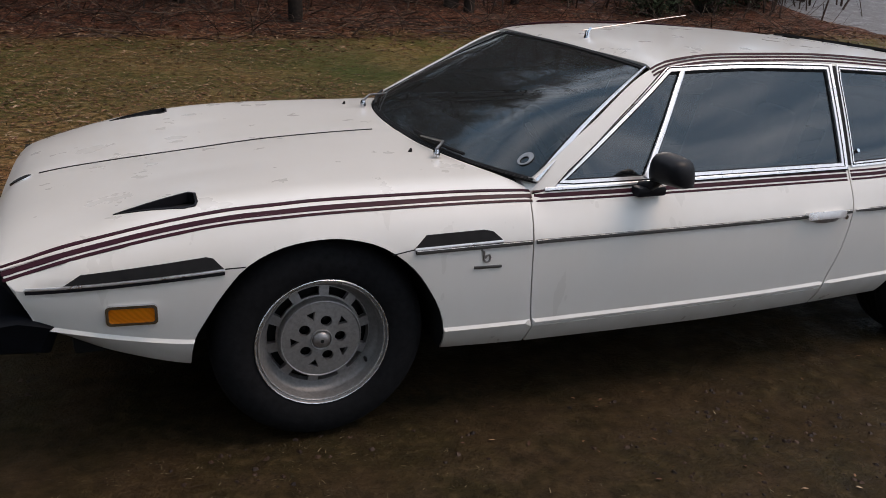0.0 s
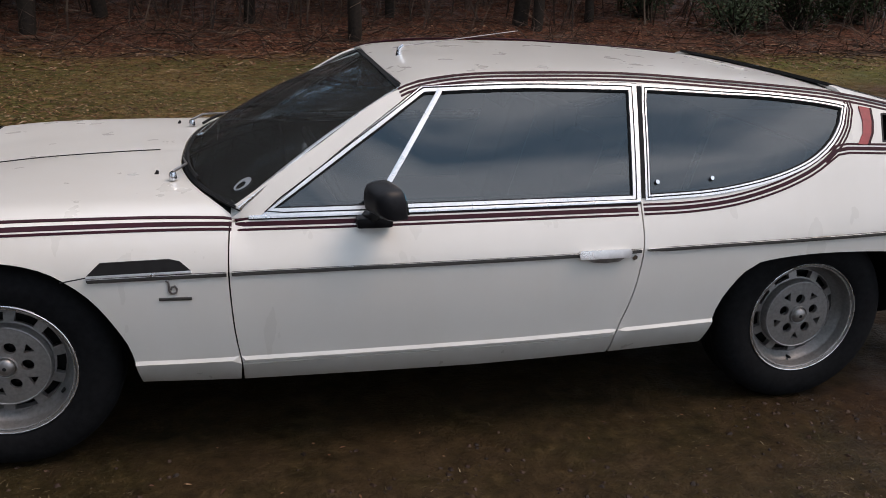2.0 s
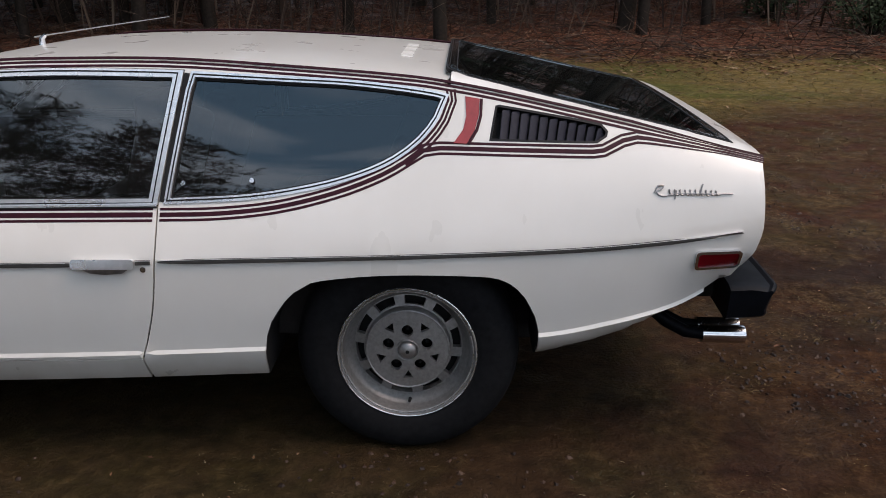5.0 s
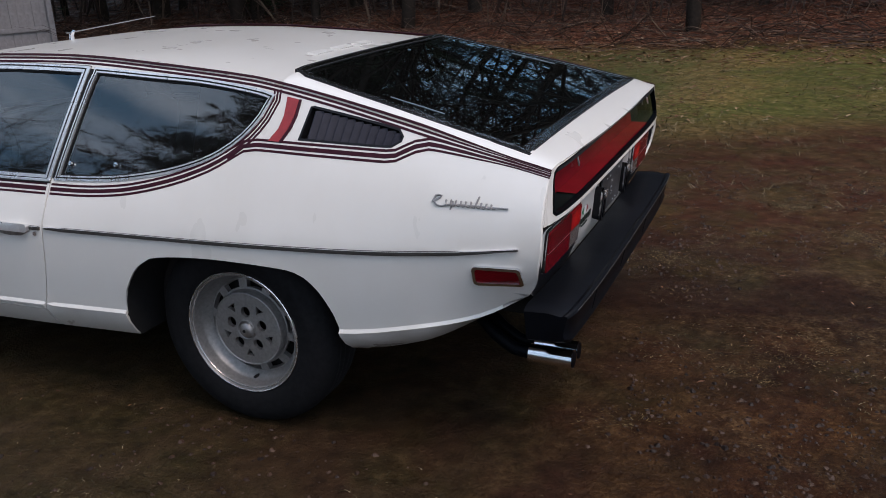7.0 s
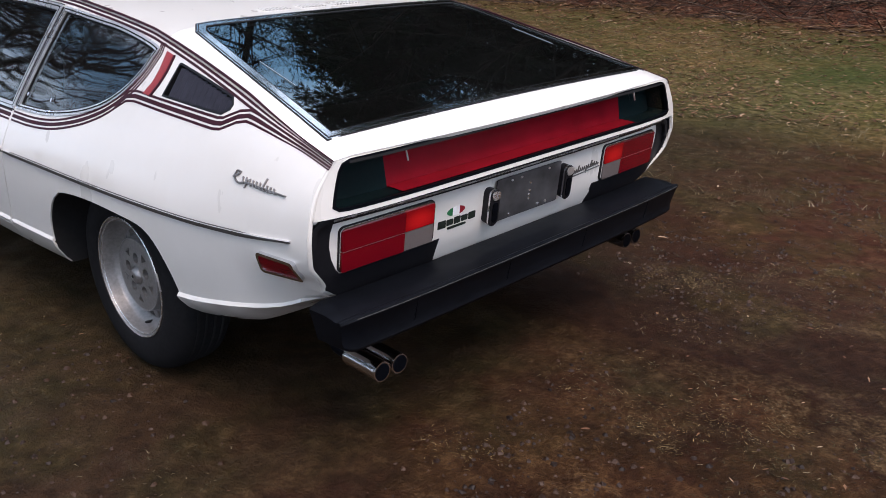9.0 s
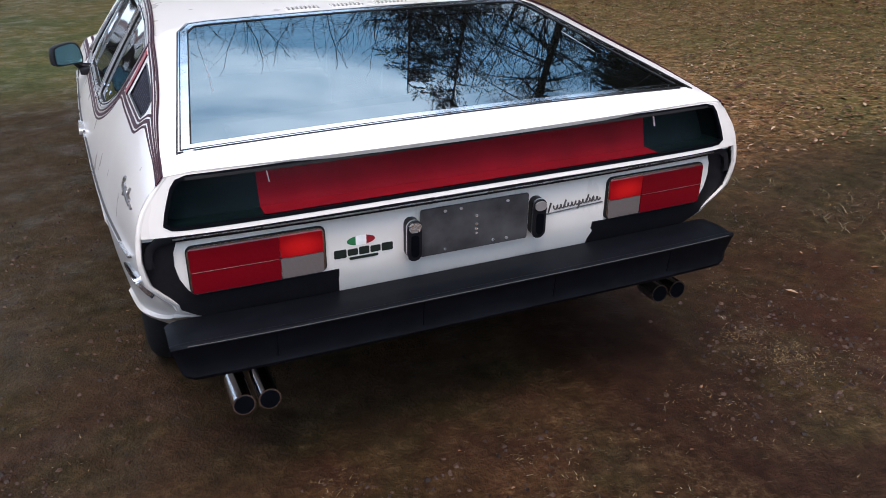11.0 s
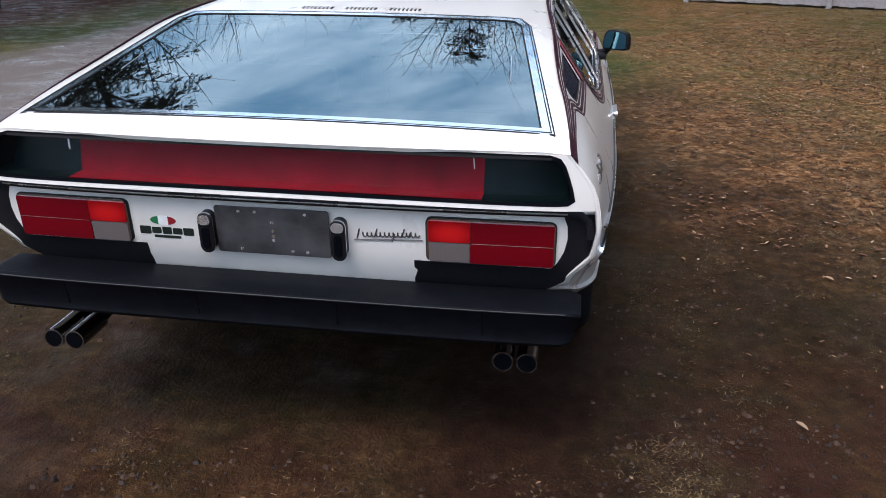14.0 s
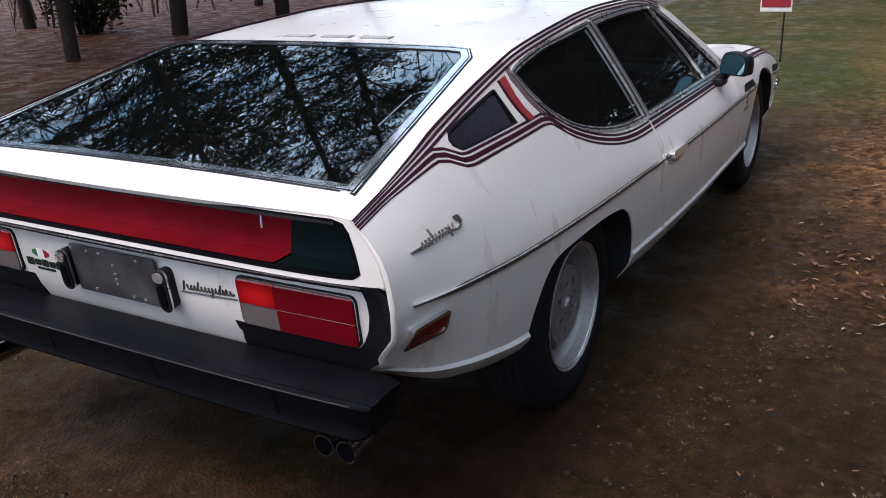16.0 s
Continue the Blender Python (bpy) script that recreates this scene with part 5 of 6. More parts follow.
part("front_bumper", beam("front_bumper", [(2.06, .47), (2.15, .50), (2.25, .49), (2.27, .46), (2.25, .39), (2.1, .375)], .855, BUMPER, -1), car, "black front bumper")

# ---- floor pan and cabin ----
part("floor_pan", block("floor_pan", -2.05, 1.75, -.52, .52, .22, .36, MATT, .02), car)
part("floor_side", block("floor_side", -.90, .88, -.80, .80, .25, .33, MATT, .01), car)
for s in (-1, 1):
    part("inner_panel", block("inner_panel", -.66, 1.45, s * .70, s * .72, .33, .77, TRIM, 0), car)
part("bulkhead", block("bulkhead", -.80, -.76, -.80, .80, .33, .76, MATT, 0), car)
part("engine_cover", block("engine_cover", -2.0, -.80, -.62, .62, .34, .56, MATT, .03), car)
part("dashboard", block("dashboard", -.74, -.46, -.76, .76, .56, .775, TRIM, .04, 3), car)
part("parcel_shelf", block("parcel_shelf", 1.36, 2.24, -.68, .68, .70, .80, TRIM, .03, 3), car)
part("luggage_cover", block("luggage_cover", 1.62, 2.18, -.52, .52, .80, .835, SEAT, .02, 3), car, "red leather luggage cover")
part("rear_inner", block("rear_inner", 2.20, 2.245, -.72, .72, .62, .86, TRIM, .01), car)


def seat_at(x, y, wide, high):
    sq = part("seat", block("seat", x - .28, x + .24, y - wide, y + wide, .36, .52, SEAT, .05, 4), car, "dark red leather seat")
    bm = bmesh.new()
    bmesh.ops.create_cube(bm, size=1)
    bmesh.ops.transform(bm, matrix=pose(x + .27, y, .70, 0, 17, 0) @ Matrix.Diagonal((.13, wide * 1.9, high, 1)), verts=bm.verts)
    bmesh.ops.bevel(bm, geom=bm.edges[:], offset=.045, segments=3, affect="EDGES", profile=.6)
    me = bpy.data.meshes.new("backrest")
    bm.to_mesh(me)
    me.materials.append(SEAT)
    me.shade_smooth()
    part("backrest", me, sq)
    return sq


for y in (-.36, .36):
    fs = seat_at(.22, y, .25, .52)
    part("headrest", block("headrest", .46, .55, y - .13, y + .13, .90, 1.03, SEAT, .03, 3), fs)
    seat_at(1.02, y, .27, .44)
wheel_m = pose(-.32, -.36, .77, 0, 62, 0)
sw = part("steering_wheel", tube("steering_wheel", [tuple(wheel_m @ Vector((.18 * math.cos(a), .18 * math.sin(a), 0))) for a in [2 * math.pi * i / 32 for i in range(33)]], .014, TRIM, 8), car)
for a in (0, 120, 240):
    part("spoke", tube("spoke", [tuple(wheel_m @ Vector((0, 0, -.03))), tuple(wheel_m @ Vector((.18 * math.cos(radians(a)), .18 * math.sin(radians(a)), 0)))], .011, STEEL, 6), sw)
part("inner_mirror", block("inner_mirror", -.10, -.07, -.12, .12, 1.045, 1.095, TRIM, .01), car)

# ---- aerial and wipers ----
aerial = part("aerial", tube("aerial", [(-.022, -.02, roof(-.022, -.02) - .005), (-.020, -.02, roof(-.02, -.02) + .022), (-.005, -.02, roof(-.005, -.02) + .034)], [.014, .010, .007], CHROME, 10), car, "slim chrome roof aerial")
part("aerial_whip", tube("aerial_whip", [(-.046, -.02, 1.180), (-.012, -.02, 1.185), (.22, -.02, 1.216), (.45, -.02, 1.246)], [.0030, .0027, .0020, .0013], STEEL, 6), aerial)
for y0, y1 in ((-.492, -.15), (.449, .775)):
    z0 = hood(-.85, y0)
    wip = part("wiper", lathe("wiper", [(0, .014), (.009, .014), (.011, .010), (.013, 0), (.013, -.012)], CHROME, 14), car, "chrome windscreen wiper")
    wip.matrix_basis = pose(-.842, y0, z0 + .016, 90, 0, 0)
    inv = wip.matrix_basis.inverted()

    def loc(p):
        return tuple(inv @ Vector(p))
    tipw = screen(y1 / .80 * (1 if abs(y1) < .8 else .98), .03)
    arm_end = (tipw[0] - .01, y0 + (y1 - y0) * .62, screen((y0 + (y1 - y0) * .62) / .82, .03)[2] + .016)
    part("wiper_arm", tube("wiper_arm", [loc((-.842, y0, z0 + .03)), loc((-.80, y0 + .05, z0 + .045)), loc(arm_end)], [.006, .0045, .003], STEEL, 6), wip)
    bl = []
    for t in (0, .25, .5, .75, 1):
        yy = y0 - .04 * (1 if y1 > y0 else -1) + (y1 - y0) * 1.0 * t
        p = screen(max(-.97, min(.97, yy / .815)), .022 + .012 * t)
        bl.append(loc((p[0] - .004, p[1], p[2] + .012)))
    part("wiper_blade", tube("wiper_blade", bl, .006, MATT, 6), wip)
    part("washer_jet", tube("washer_jet", [loc((-.905, y0 + .10, hood(-.905, y0 + .10) - .003)), loc((-.90, y0 + .10, hood(-.9, y0 + .10) + .012))], [.008, .004], MATT, 8), wip)

# ---- wheels ----
def wheel_master():
    """Built for the left side at the origin: the outer face looks to -y."""
    hub = new("wheel")
    prof = [(.195, .075), (.196, -.075), (.203, -.092), (.225, -.104), (.268, -.108), (.300, -.098), (.318, -.083), (.329, -.066), (.333, -.04), (.333, .04), (.329, .070), (.30, .10), (.22, .10), (.195, .075)]
    tyre = part("tyre", lathe("tyre", prof, TYRE, 72, 40), hub, "black road tyre, damp and muddy")
    for k in (-.045, -.016, .016, .045):
        part("tread_groove", lathe("tread_groove", [(.3332, k - .004), (.3342, k - .003), (.3342, k + .003), (.3332, k + .004)], MATT, 60), tyre)
    rim = part("rim", lathe("rim", [(.200, -.080), (.209, -.092), (.2085, -.099), (.205, -.100), (.2025, -.094), (.1985, -.092), (.1965, -.0945), (.193, -.093), (.1905, -.084), (.188, -.064), (.185, -.056), (.180, -.050), (.172, -.038), (.164, -.030)], ALLOY, 72, 30), hub, "grey cast alloy rim")
    part("rim_lip", lathe("rim_lip", [(.2092, -.093), (.2088, -.0998), (.2068, -.1015), (.2042, -.1005)], LIP, 72, 40), rim, "bright machined lip")
    part("rim_step", lathe("rim_step", [(.1985, -.0925), (.1978, -.0955), (.1962, -.0955), (.1950, -.0930)], LIP, 72, 40), rim)
    circ = lambda r, n=64: [(r * math.cos(2 * math.pi * i / n), r * math.sin(2 * math.pi * i / n)) for i in range(n)]
    slots = []
    for i in range(10):
        a = radians(9 + 36 * i)
        outl = []
        for r, spread in ((.1615, 12.2), (.1355, 11.8)):
            arc = [a + radians(-spread + 2 * spread * k / 5) for k in range(6)]
            outl += [(r * math.cos(q), r * math.sin(q)) for q in (arc if r > .15 else arc[::-1])]
        slots.append(outl)
    part("slot_ring", lifted("slot_ring", circ(.1660), lambda u, v: (u, -.030 - .010 * (.1635 - math.hypot(u, v)) / .05, v), ALLOY, holes=slots + [circ(.121)], step=.02, thick=.020), rim)
    part("disc_step", lathe("disc_step", [(.1300, -.036), (.1285, -.062), (.1270, -.0675), (.1245, -.0690), (.1215, -.0668)], ALLOY, 60), rim)
    cuts = []
    for i in range(5):
        a = radians(-90 + 72 * i)
        c = Vector((.083 * math.cos(a), .083 * math.sin(a)))
        tri = []
        for q, r in ((180, .0165), (55, .0215), (-55, .0215)):
            p = c + Vector((r * math.cos(a + radians(q)), r * math.sin(a + radians(q))))
            tri.append(tuple(p))
        cuts.append(inset(straight(*tri, tri[0], step=.008)[:-1], .0008))
        b = a + radians(36)
        cuts.append(ring(.061 * math.cos(b), .061 * math.sin(b), .0175, .0185, 16))
    part("disc_face", lifted("disc_face", circ(.1235), lambda u, v: (u, -.066 - .004 * (1 - (math.hypot(u, v) / .1235) ** 2), v), ALLOY, holes=cuts + [circ(.027, 24)], step=.016, thick=.016), rim)
    cap = part("hub_cap", lathe("hub_cap", [(.0345, -.066), (.0340, -.0745), (.0325, -.0760), (.0300, -.0745), (.0290, -.0700)], ALLOY, 28, 40), rim, "small round hub cap")
    part("cap_dome", lathe("cap_dome", [(.0295, -.068), (.0275, -.0745), (.024, -.080), (.017, -.0845), (.008, -.0865), (0, -.087)], HUBCAP, 28, 60), cap, "domed worn dark metal cap")
    part("cap_mark", lathe("cap_mark", [(.0060, -.0860), (.0056, -.0876), (0, -.0878)], MATT, 10, 40), cap)
    part("brake_disc", lathe("brake_disc", [(.19, .012), (.02, .008), (0, .008)], MATT, 40), hub)
    for i in range(5):
        b = radians(-54 + 72 * i)
        part("wheel_nut", lathe("wheel_nut", [(.0075, -.036), (.0075, -.046), (.004, -.049), (0, -.049)], MATT, 6, 30, (.061 * math.cos(b), 0, .061 * math.sin(b))), rim)
    part("tyre_valve", tube("tyre_valve", [(.002, -.040, -.178), (.001, -.064, -.175)], [.0055, .0045], MATT, 8), rim)
    return hub


wheel = wheel_master()
wheel.parent = car
wheel.matrix_basis = pose(-1.326, -.764, .330, 0, -56, 0)
for x, s, turn in ((1.328, -1, 0), (-1.328, 1, 40), (1.328, 1, 77)):
    copy_thing(wheel, pose(x, s * (.766 if x < 0 else (.732 if s < 0 else .750)), .330 if x < 0 else .311, 0, 0, 180 if s > 0 else 0) @ pose(0, 0, 0, 0, turn, 0))


# ---- trees, shrubs and brush round the lawn ----
def limb(verts, faces, a, b, ra, rb, n):
    d = (b - a).normalized()
    u = d.orthogonal().normalized()
    w = d.cross(u)
    k = len(verts)
    for p, r in ((a, ra), (b, rb)):
        verts.extend(tuple(p + (u * math.cos(2 * math.pi * i / n) + w * math.sin(2 * math.pi * i / n)) * r) for i in range(n))
    faces.extend((k + i, k + (i + 1) % n, k + n + (i + 1) % n, k + n + i) for i in range(n))


def bare_tree(seed, high, depth=4, thick=1.0):
    """A leafless tree: trunk, limbs and fine branching twigs."""
    rnd = random.Random(seed)
    trunk, crown = ([], []), ([], [])

    def grow(p, d, length, r, level):
        segs = 4 if level < 2 else 3
        for i in range(segs):
            q = p + d * (length / segs)
            r2 = r * (.86 if level else .88)
            v, f = trunk if level < 2 else crown
            limb(v, f, p, q, r * (thick if level > 1 else 1), r2 * (thick if level > 1 else 1), (8, 6, 4, 3, 3)[level])
            p, r = q, r2
            d = (d + Vector((rnd.uniform(-1, 1), rnd.uniform(-1, 1), rnd.uniform(-.3, .7))) * (.10 + .07 * level)).normalized()
            if level < depth and (level > 0 or i >= 1):
                for _ in range((2, 2, 2, 1)[level] + (rnd.random() < .4)):
                    side_d = d.orthogonal().normalized()
                    side_d.rotate(Matrix.Rotation(rnd.uniform(0, 6.283), 3, d))
                    nd = (d * rnd.uniform(.45, .9) + side_d * rnd.uniform(.6, 1.0) + Vector((0, 0, .15))).normalized()
                    grow(p, nd, length * rnd.uniform(.42, .62), r * rnd.uniform(.42, .6), level + 1)
        if level < depth:
            grow(p, d, length * .5, r * .8, level + 1)
    grow(Vector((0, 0, -.15)), Vector((rnd.uniform(-.06, .06), rnd.uniform(-.06, .06), 1)).normalized(), high * .52, high * .0105, 0)
    tree = tagged(new("bare_tree"), "leafless deciduous tree with dark bark and fine twigs", "tree", "woodland trees")
    part("trunk", mesh_of("trunk", *trunk, BARK, True, 60), tree)
    part("crown", mesh_of("crown", *crown, BARK, False), tree)
    return tree


def fir_tree(seed, high, reach, low=1.6, gap=.40, count=6, needles=2):
    """A conifer: tiers of level boughs set with flat sprays of needles."""
    rnd = random.Random(seed)
    tree = tagged(new("fir_tree"), "tall dark green conifer with level drooping boughs", "tree", "conifers by the drive")
    tv, tf, nv, nf = [], [], [], []
    limb(tv, tf, Vector((0, 0, -.2)), Vector((0, 0, high * .5)), high * .0085, high * .006, 9)
    limb(tv, tf, Vector((0, 0, high * .5)), Vector((0, 0, high)), high * .006, .01, 7)
    z = low
    while z < high * .985:
        t = z / high
        for i in range(count if t < .85 else 4):
            a = rnd.uniform(0, 6.283)
            L = reach * (1 - t) ** .7 * rnd.uniform(.5, 1.12) + .2
            d = Vector((math.cos(a), math.sin(a), rnd.uniform(.0, .24)))
            p = Vector((0, 0, z + rnd.uniform(-.12, .12)))
            segs = max(3, int(L / .34))
            for k in range(segs):
                q = p + d * (L / segs)
                limb(tv, tf, p, q, .026 * (1 - k / segs) + .004, .026 * (1 - (k + 1) / segs) + .004, 3)
                s = d.cross(Vector((0, 0, 1))).normalized()
                for side_k in (-1, 1):
                    for m in range(2):
                        o = p + (q - p) * rnd.random()
                        l = rnd.uniform(.30, .70) * (1.1 - .65 * k / segs)
                        e = (s * side_k * rnd.uniform(.4, 1) + d * rnd.uniform(.5, 1) + Vector((0, 0, rnd.uniform(-.16, .06)))).normalized()
                        for c in range(4):
                            r = o + e * l * (c + .3) / 4
                            for _ in range(needles):
                                f = (e + Vector((rnd.uniform(-.8, .8), rnd.uniform(-.8, .8), rnd.uniform(-.25, .35)))).normalized()
                                w = f.orthogonal().normalized() * rnd.uniform(.008, .017) * (3 / needles) ** .5
                                j = len(nv)
                                g = rnd.uniform(.09, .17)
                                nv.extend(tuple(x) for x in (r, r + f * g * .5 + w, r + f * g, r + f * g * .5 - w))
                                nf.append((j, j + 1, j + 2, j + 3))
                p = q
                d = (d + Vector((0, 0, -.055 if k < segs * .6 else .05))).normalized()
        z += gap * (1.15 - .4 * t)
    part("trunk", mesh_of("trunk", tv, tf, BARK, True, 60), tree)
    part("foliage", mesh_of("foliage", nv, nf, NEEDLE, False), tree)
    return tree


def shrub(seed, wide, high):
    rnd = random.Random(seed)
    ob = tagged(new("evergreen_shrub"), "dense dark evergreen shrub at the wood's edge", "shrub", "edge shrubs")
    sv, sf, lv, lf = [], [], [], []
    for _ in range(26):
        a, lean = rnd.uniform(0, 6.283), rnd.uniform(.1, 1)
        p = Vector((rnd.uniform(-.1, .1), rnd.uniform(-.1, .1), -.05))
        tip = Vector((math.cos(a) * wide * lean, math.sin(a) * wide * lean, high * rnd.uniform(.6, 1.05) * (1.1 - .5 * lean)))
        limb(sv, sf, p, p + (tip - p) * .5, .02, .013, 4)
        limb(sv, sf, p + (tip - p) * .5, tip, .013, .004, 3)
        for _ in range(110):
            o = p + (tip - p) * rnd.uniform(.25, 1.05) + Vector((rnd.gauss(0, .13), rnd.gauss(0, .13), rnd.gauss(0, .11)))
            e = Vector((rnd.gauss(0, 1), rnd.gauss(0, 1), rnd.gauss(0, .6))).normalized()
            w = e.orthogonal().normalized() * .02
            l = rnd.uniform(.05, .10)
            j = len(lv)
            lv.extend(tuple(x) for x in (o, o + e * l * .5 + w, o + e * l, o + e * l * .5 - w))
            lf.append((j, j + 1, j + 2, j + 3))
    part("framework", mesh_of("framework", sv, sf, BARK, True, 60), ob)
    part("foliage", mesh_of("foliage", lv, lf, SHRUB, False), ob)
    return ob


tree_rnd = random.Random(7)
kinds = [bare_tree(11, 12.0, 3), bare_tree(23, 13.5, 3), bare_tree(37, 10.5, 3)]
tall = [bare_tree(52, 14.0, 4, 1.6), bare_tree(61, 13.0, 4, 1.6)]
firs = [fir_tree(5, 12.6, 5.4, 1.7, .52, 8, 3), fir_tree(9, 17.0, 3.7, 2.0, .54, 7, 3)]
wood_firs = [fir_tree(15, 13.0, 3.6, 1.2, .52, 6, 1), fir_tree(19, 12.0, 3.2, 1.0, .50, 6, 1)]
kinds[0].matrix_basis = pose(1.05, 11.6, ground_z(1.05, 11.6), 0, 0, 40)
kinds[1].matrix_basis = pose(-4.3, 12.2, ground_z(-4.3, 12.2), 0, 0, 0)
kinds[2].matrix_basis = pose(4.6, 12.6, ground_z(4.6, 12.6), 0, 0, 70)


def plant(ob, x, y, size, wide=1.0):
    m = pose(x, y, ground_z(x, y), tree_rnd.uniform(-3, 3), tree_rnd.uniform(-3, 3), tree_rnd.uniform(0, 360))
    t = copy_thing(ob, m)
    t.scale = (size * wide, size * wide, size)
    return t


# the wood on the bank
for row, (y0, gap, n) in enumerate(((13.4, 2.5, 13), (16.4, 2.7, 14), (20.5, 4.0, 11), (26, 6.0, 8))):
    for i in range(n):
        plant(kinds[(i * 2 + row) % 3], -16 + gap * i + tree_rnd.uniform(-.8, .8), y0 + tree_rnd.uniform(-1, 1), tree_rnd.uniform(.75, 1.15))
# spreading trees beyond the fence and down the drive
tall[0].matrix_basis = pose(-20.0, 2.2, ground_z(-20, 2.2), 0, 0, 30) @ Matrix.Diagonal((1.4, 1.4, 1.06, 1))
tall[1].matrix_basis = pose(-21.0, 5.2, ground_z(-21, 5.2), 0, 0, 100) @ Matrix.Diagonal((1.35, 1.35, 1.05, 1))
for i, (x, y, s) in enumerate(((-20.5, -1.2, 1.02), (-21.5, .4, 1.04), (-22.0, 3.6, 1.05), (-20, 7.4, 1.0), (-22.5, -3.6, 1.08), (-21, 9.0, 1.08), (-23, 1.6, 1.08), (-20.5, -6.0, 1.02), (-22, 11.5, 1.1), (-19.6, 3.4, 1.02), (-20.3, 2.6, 1.13), (-20.0, 3.3, 1.11), (-20.6, 1.9, 1.14), (-20.2, -.3, 1.07), (-20.4, 1.0, 1.03), (-20.6, 5.0, 1.04), (-19.6, 8.6, 1.08), (-20.6, 7.9, 1.10), (-19.8, 10.4, 1.14), (-21.0, 2.9, 1.04))):
    plant(tall[i % 2], x, y, s, 1.3)
for x, y, s in ((-25, -11, 1.22), (-16, 13, 1.03), (-13.6, 11.2, 1.12), (-15.2, 9.4, 1.2), (-12.6, 13.0, 1.1), (-17.2, 13.6, 1.3)):
    plant(kinds[int(abs(x * 3 + y)) % 3], x, y, s)
# across the drive and behind
for x, y, s in ((-14, -14, 1.1), (-11, -16, 1.1), (-8, -15, 1.0), (-17, -13, 1.2), (-5, -17, 1.1), (4, -26, 1.0), (12, -24, 1.05), (20, -16, 1.1), (24, -6, 1.0), (26, 4, 1.1), (-2, -28, 1.1), (18, 22, 1.1)):
    plant(kinds[int(abs(x * 3 + y)) % 3], x, y, s)
firs[0].matrix_basis = pose(-4.4, -9.0, 0)
firs[1].matrix_basis = pose(-9.5, -9.4, 0, 0, 0, 50)
plant(firs[1], -7.6, -10.2, .92, 1.15)
# last three added unseen in the wood, to darken the rear window's reflection
for x, y, k in ((-8.6, 12.8, 1.02), (-6.4, 14.0, 1.0), (-11.2, 13.4, 1.10), (-4.4, 14.6, .92), (-9.8, 15.6, 1.15), (-13.0, 11.6, 1.10), (-16.2, 9.9, .98), (-17.6, 8.2, .95), (4.4, 16.4, .80), (7.2, 16.0, .80), (1.4, 17.2, .85)):
    tagged(plant(firs[1], x, y, k, 1.25), "tall dark conifer among the woodland trees", group="woodland conifers")
wood_firs[0].matrix_basis = pose(-5.3, 14.2, ground_z(-5.3, 14.2))
wood_firs[1].matrix_basis = pose(-7.6, 15.4, ground_z(-7.6, 15.4))
for ob in wood_firs:
    tagged(ob, "dark conifer standing among the bare woodland trees", group="woodland conifers")
# last six added unseen beyond the fence, to darken the side windows' reflection
for i, (x, y, s) in enumerate(((-10, 14.6, 1.0), (5.5, 17.5, 1.05), (11, 15.5, .9), (-13, 14.5, 1.0), (9.5, 22, 1.2), (-15.8, 11.5, .85), (1.5, 18.5, 1.1), (-2.5, 19.0, 1.1), (-4.6, 16.0, 1.2), (-9, 17.5, 1.25), (-12, 17.0, 1.2), (-1.0, 15.6, 1.0), (2.8, 15.2, 1.0), (-6.6, 18.8, 1.3), (-11.4, 13.4, 1.0), (-14.6, 15.8, 1.2), (-16.5, 9.2, .9), (7.6, 19, 1.2), (-17.4, 17, 1.2), (0.4, 21, 1.3), (-16.5, 3.0, .86), (-17.0, 5.2, .84), (-16.2, 7.2, .86), (-17.6, .8, .82), (-18.6, 6.2, .88), (-18.2, 4.2, .86))):
    plant(wood_firs[i % 2], x, y, s, 1.0 if i < 20 else 1.35)
# tall conifers beyond the fence
for i, (x, y, s) in enumerate(((-20.2, -2.6, .95), (-21.4, -5.4, .95))):
    f = plant(firs[1], x, y, s, 1.1)
    tagged(f, "tall conifer standing beyond the board fence", group="conifers beyond the fence")
bush = shrub(3, .9, 1.5)
bush.matrix_basis = pose(8.6, 12.3, ground_z(8.6, 12.3))
for x, y, s in ((10.2, 12.8, 1.2), (12.0, 13.4, 1.3), (7.2, 13.6, 1.0), (-8.5, 13.5, .9), (13.6, 14.8, 1.2), (-20, -9, 1.4), (-18, -11, 1.4), (-21, -5.5, 1.3), (-3.5, -12, 1.3), (-7.5, -12.5, 1.4), (-12.5, -9, 1.3), (-14.5, -8.2, 1.2), (-1, -13, 1.3)):
    plant(bush, x, y, s)

# ---- sign on a stake, pale board fence ----
sign = tagged(new("yard_sign"), "white-framed red yard sign on a thin dark stake", "sign")
part("frame", block("frame", -.012, .012, -.165, .165, .535, .985, WHITEPRINT, .004), sign, "white sign frame")
for z0, z1, mat in ((.580, .690, REDPRINT), (.700, .975, REDPRINT)):
    part("sign_face", block("sign_face", .010, .0145, -.150, .150, z0, z1, mat, 0), sign, "red sign field")
for z in (.93, .86, .79):
    part("sign_writing", block("sign_writing", .0140, .0162, -.115, .115, z - .020, z + .020, WHITEPRINT, 0), sign)
part("stake", tube("stake", [(-.005, .09, -.05), (-.005, .09, .55)], .010, MATT, 8), sign)
sign.matrix_basis = pose(-6.5, .085, ground_z(-6.5, .085))
fence = tagged(new("fence"), "pale weathered vertical board fence beyond the lawn", "fence")
foot, far = Vector((-11.3, 10.2, 0)), Vector((-13.9, 2.75, 0))
span = (far - foot).length
ang = math.degrees(math.atan2((far - foot).y, (far - foot).x))
board_me = block("board", -.0744, .0744, -.012, .012, .03, 1.80, BOARD, .004, 1)
fence.matrix_basis = pose(*foot, 0, 0, ang)
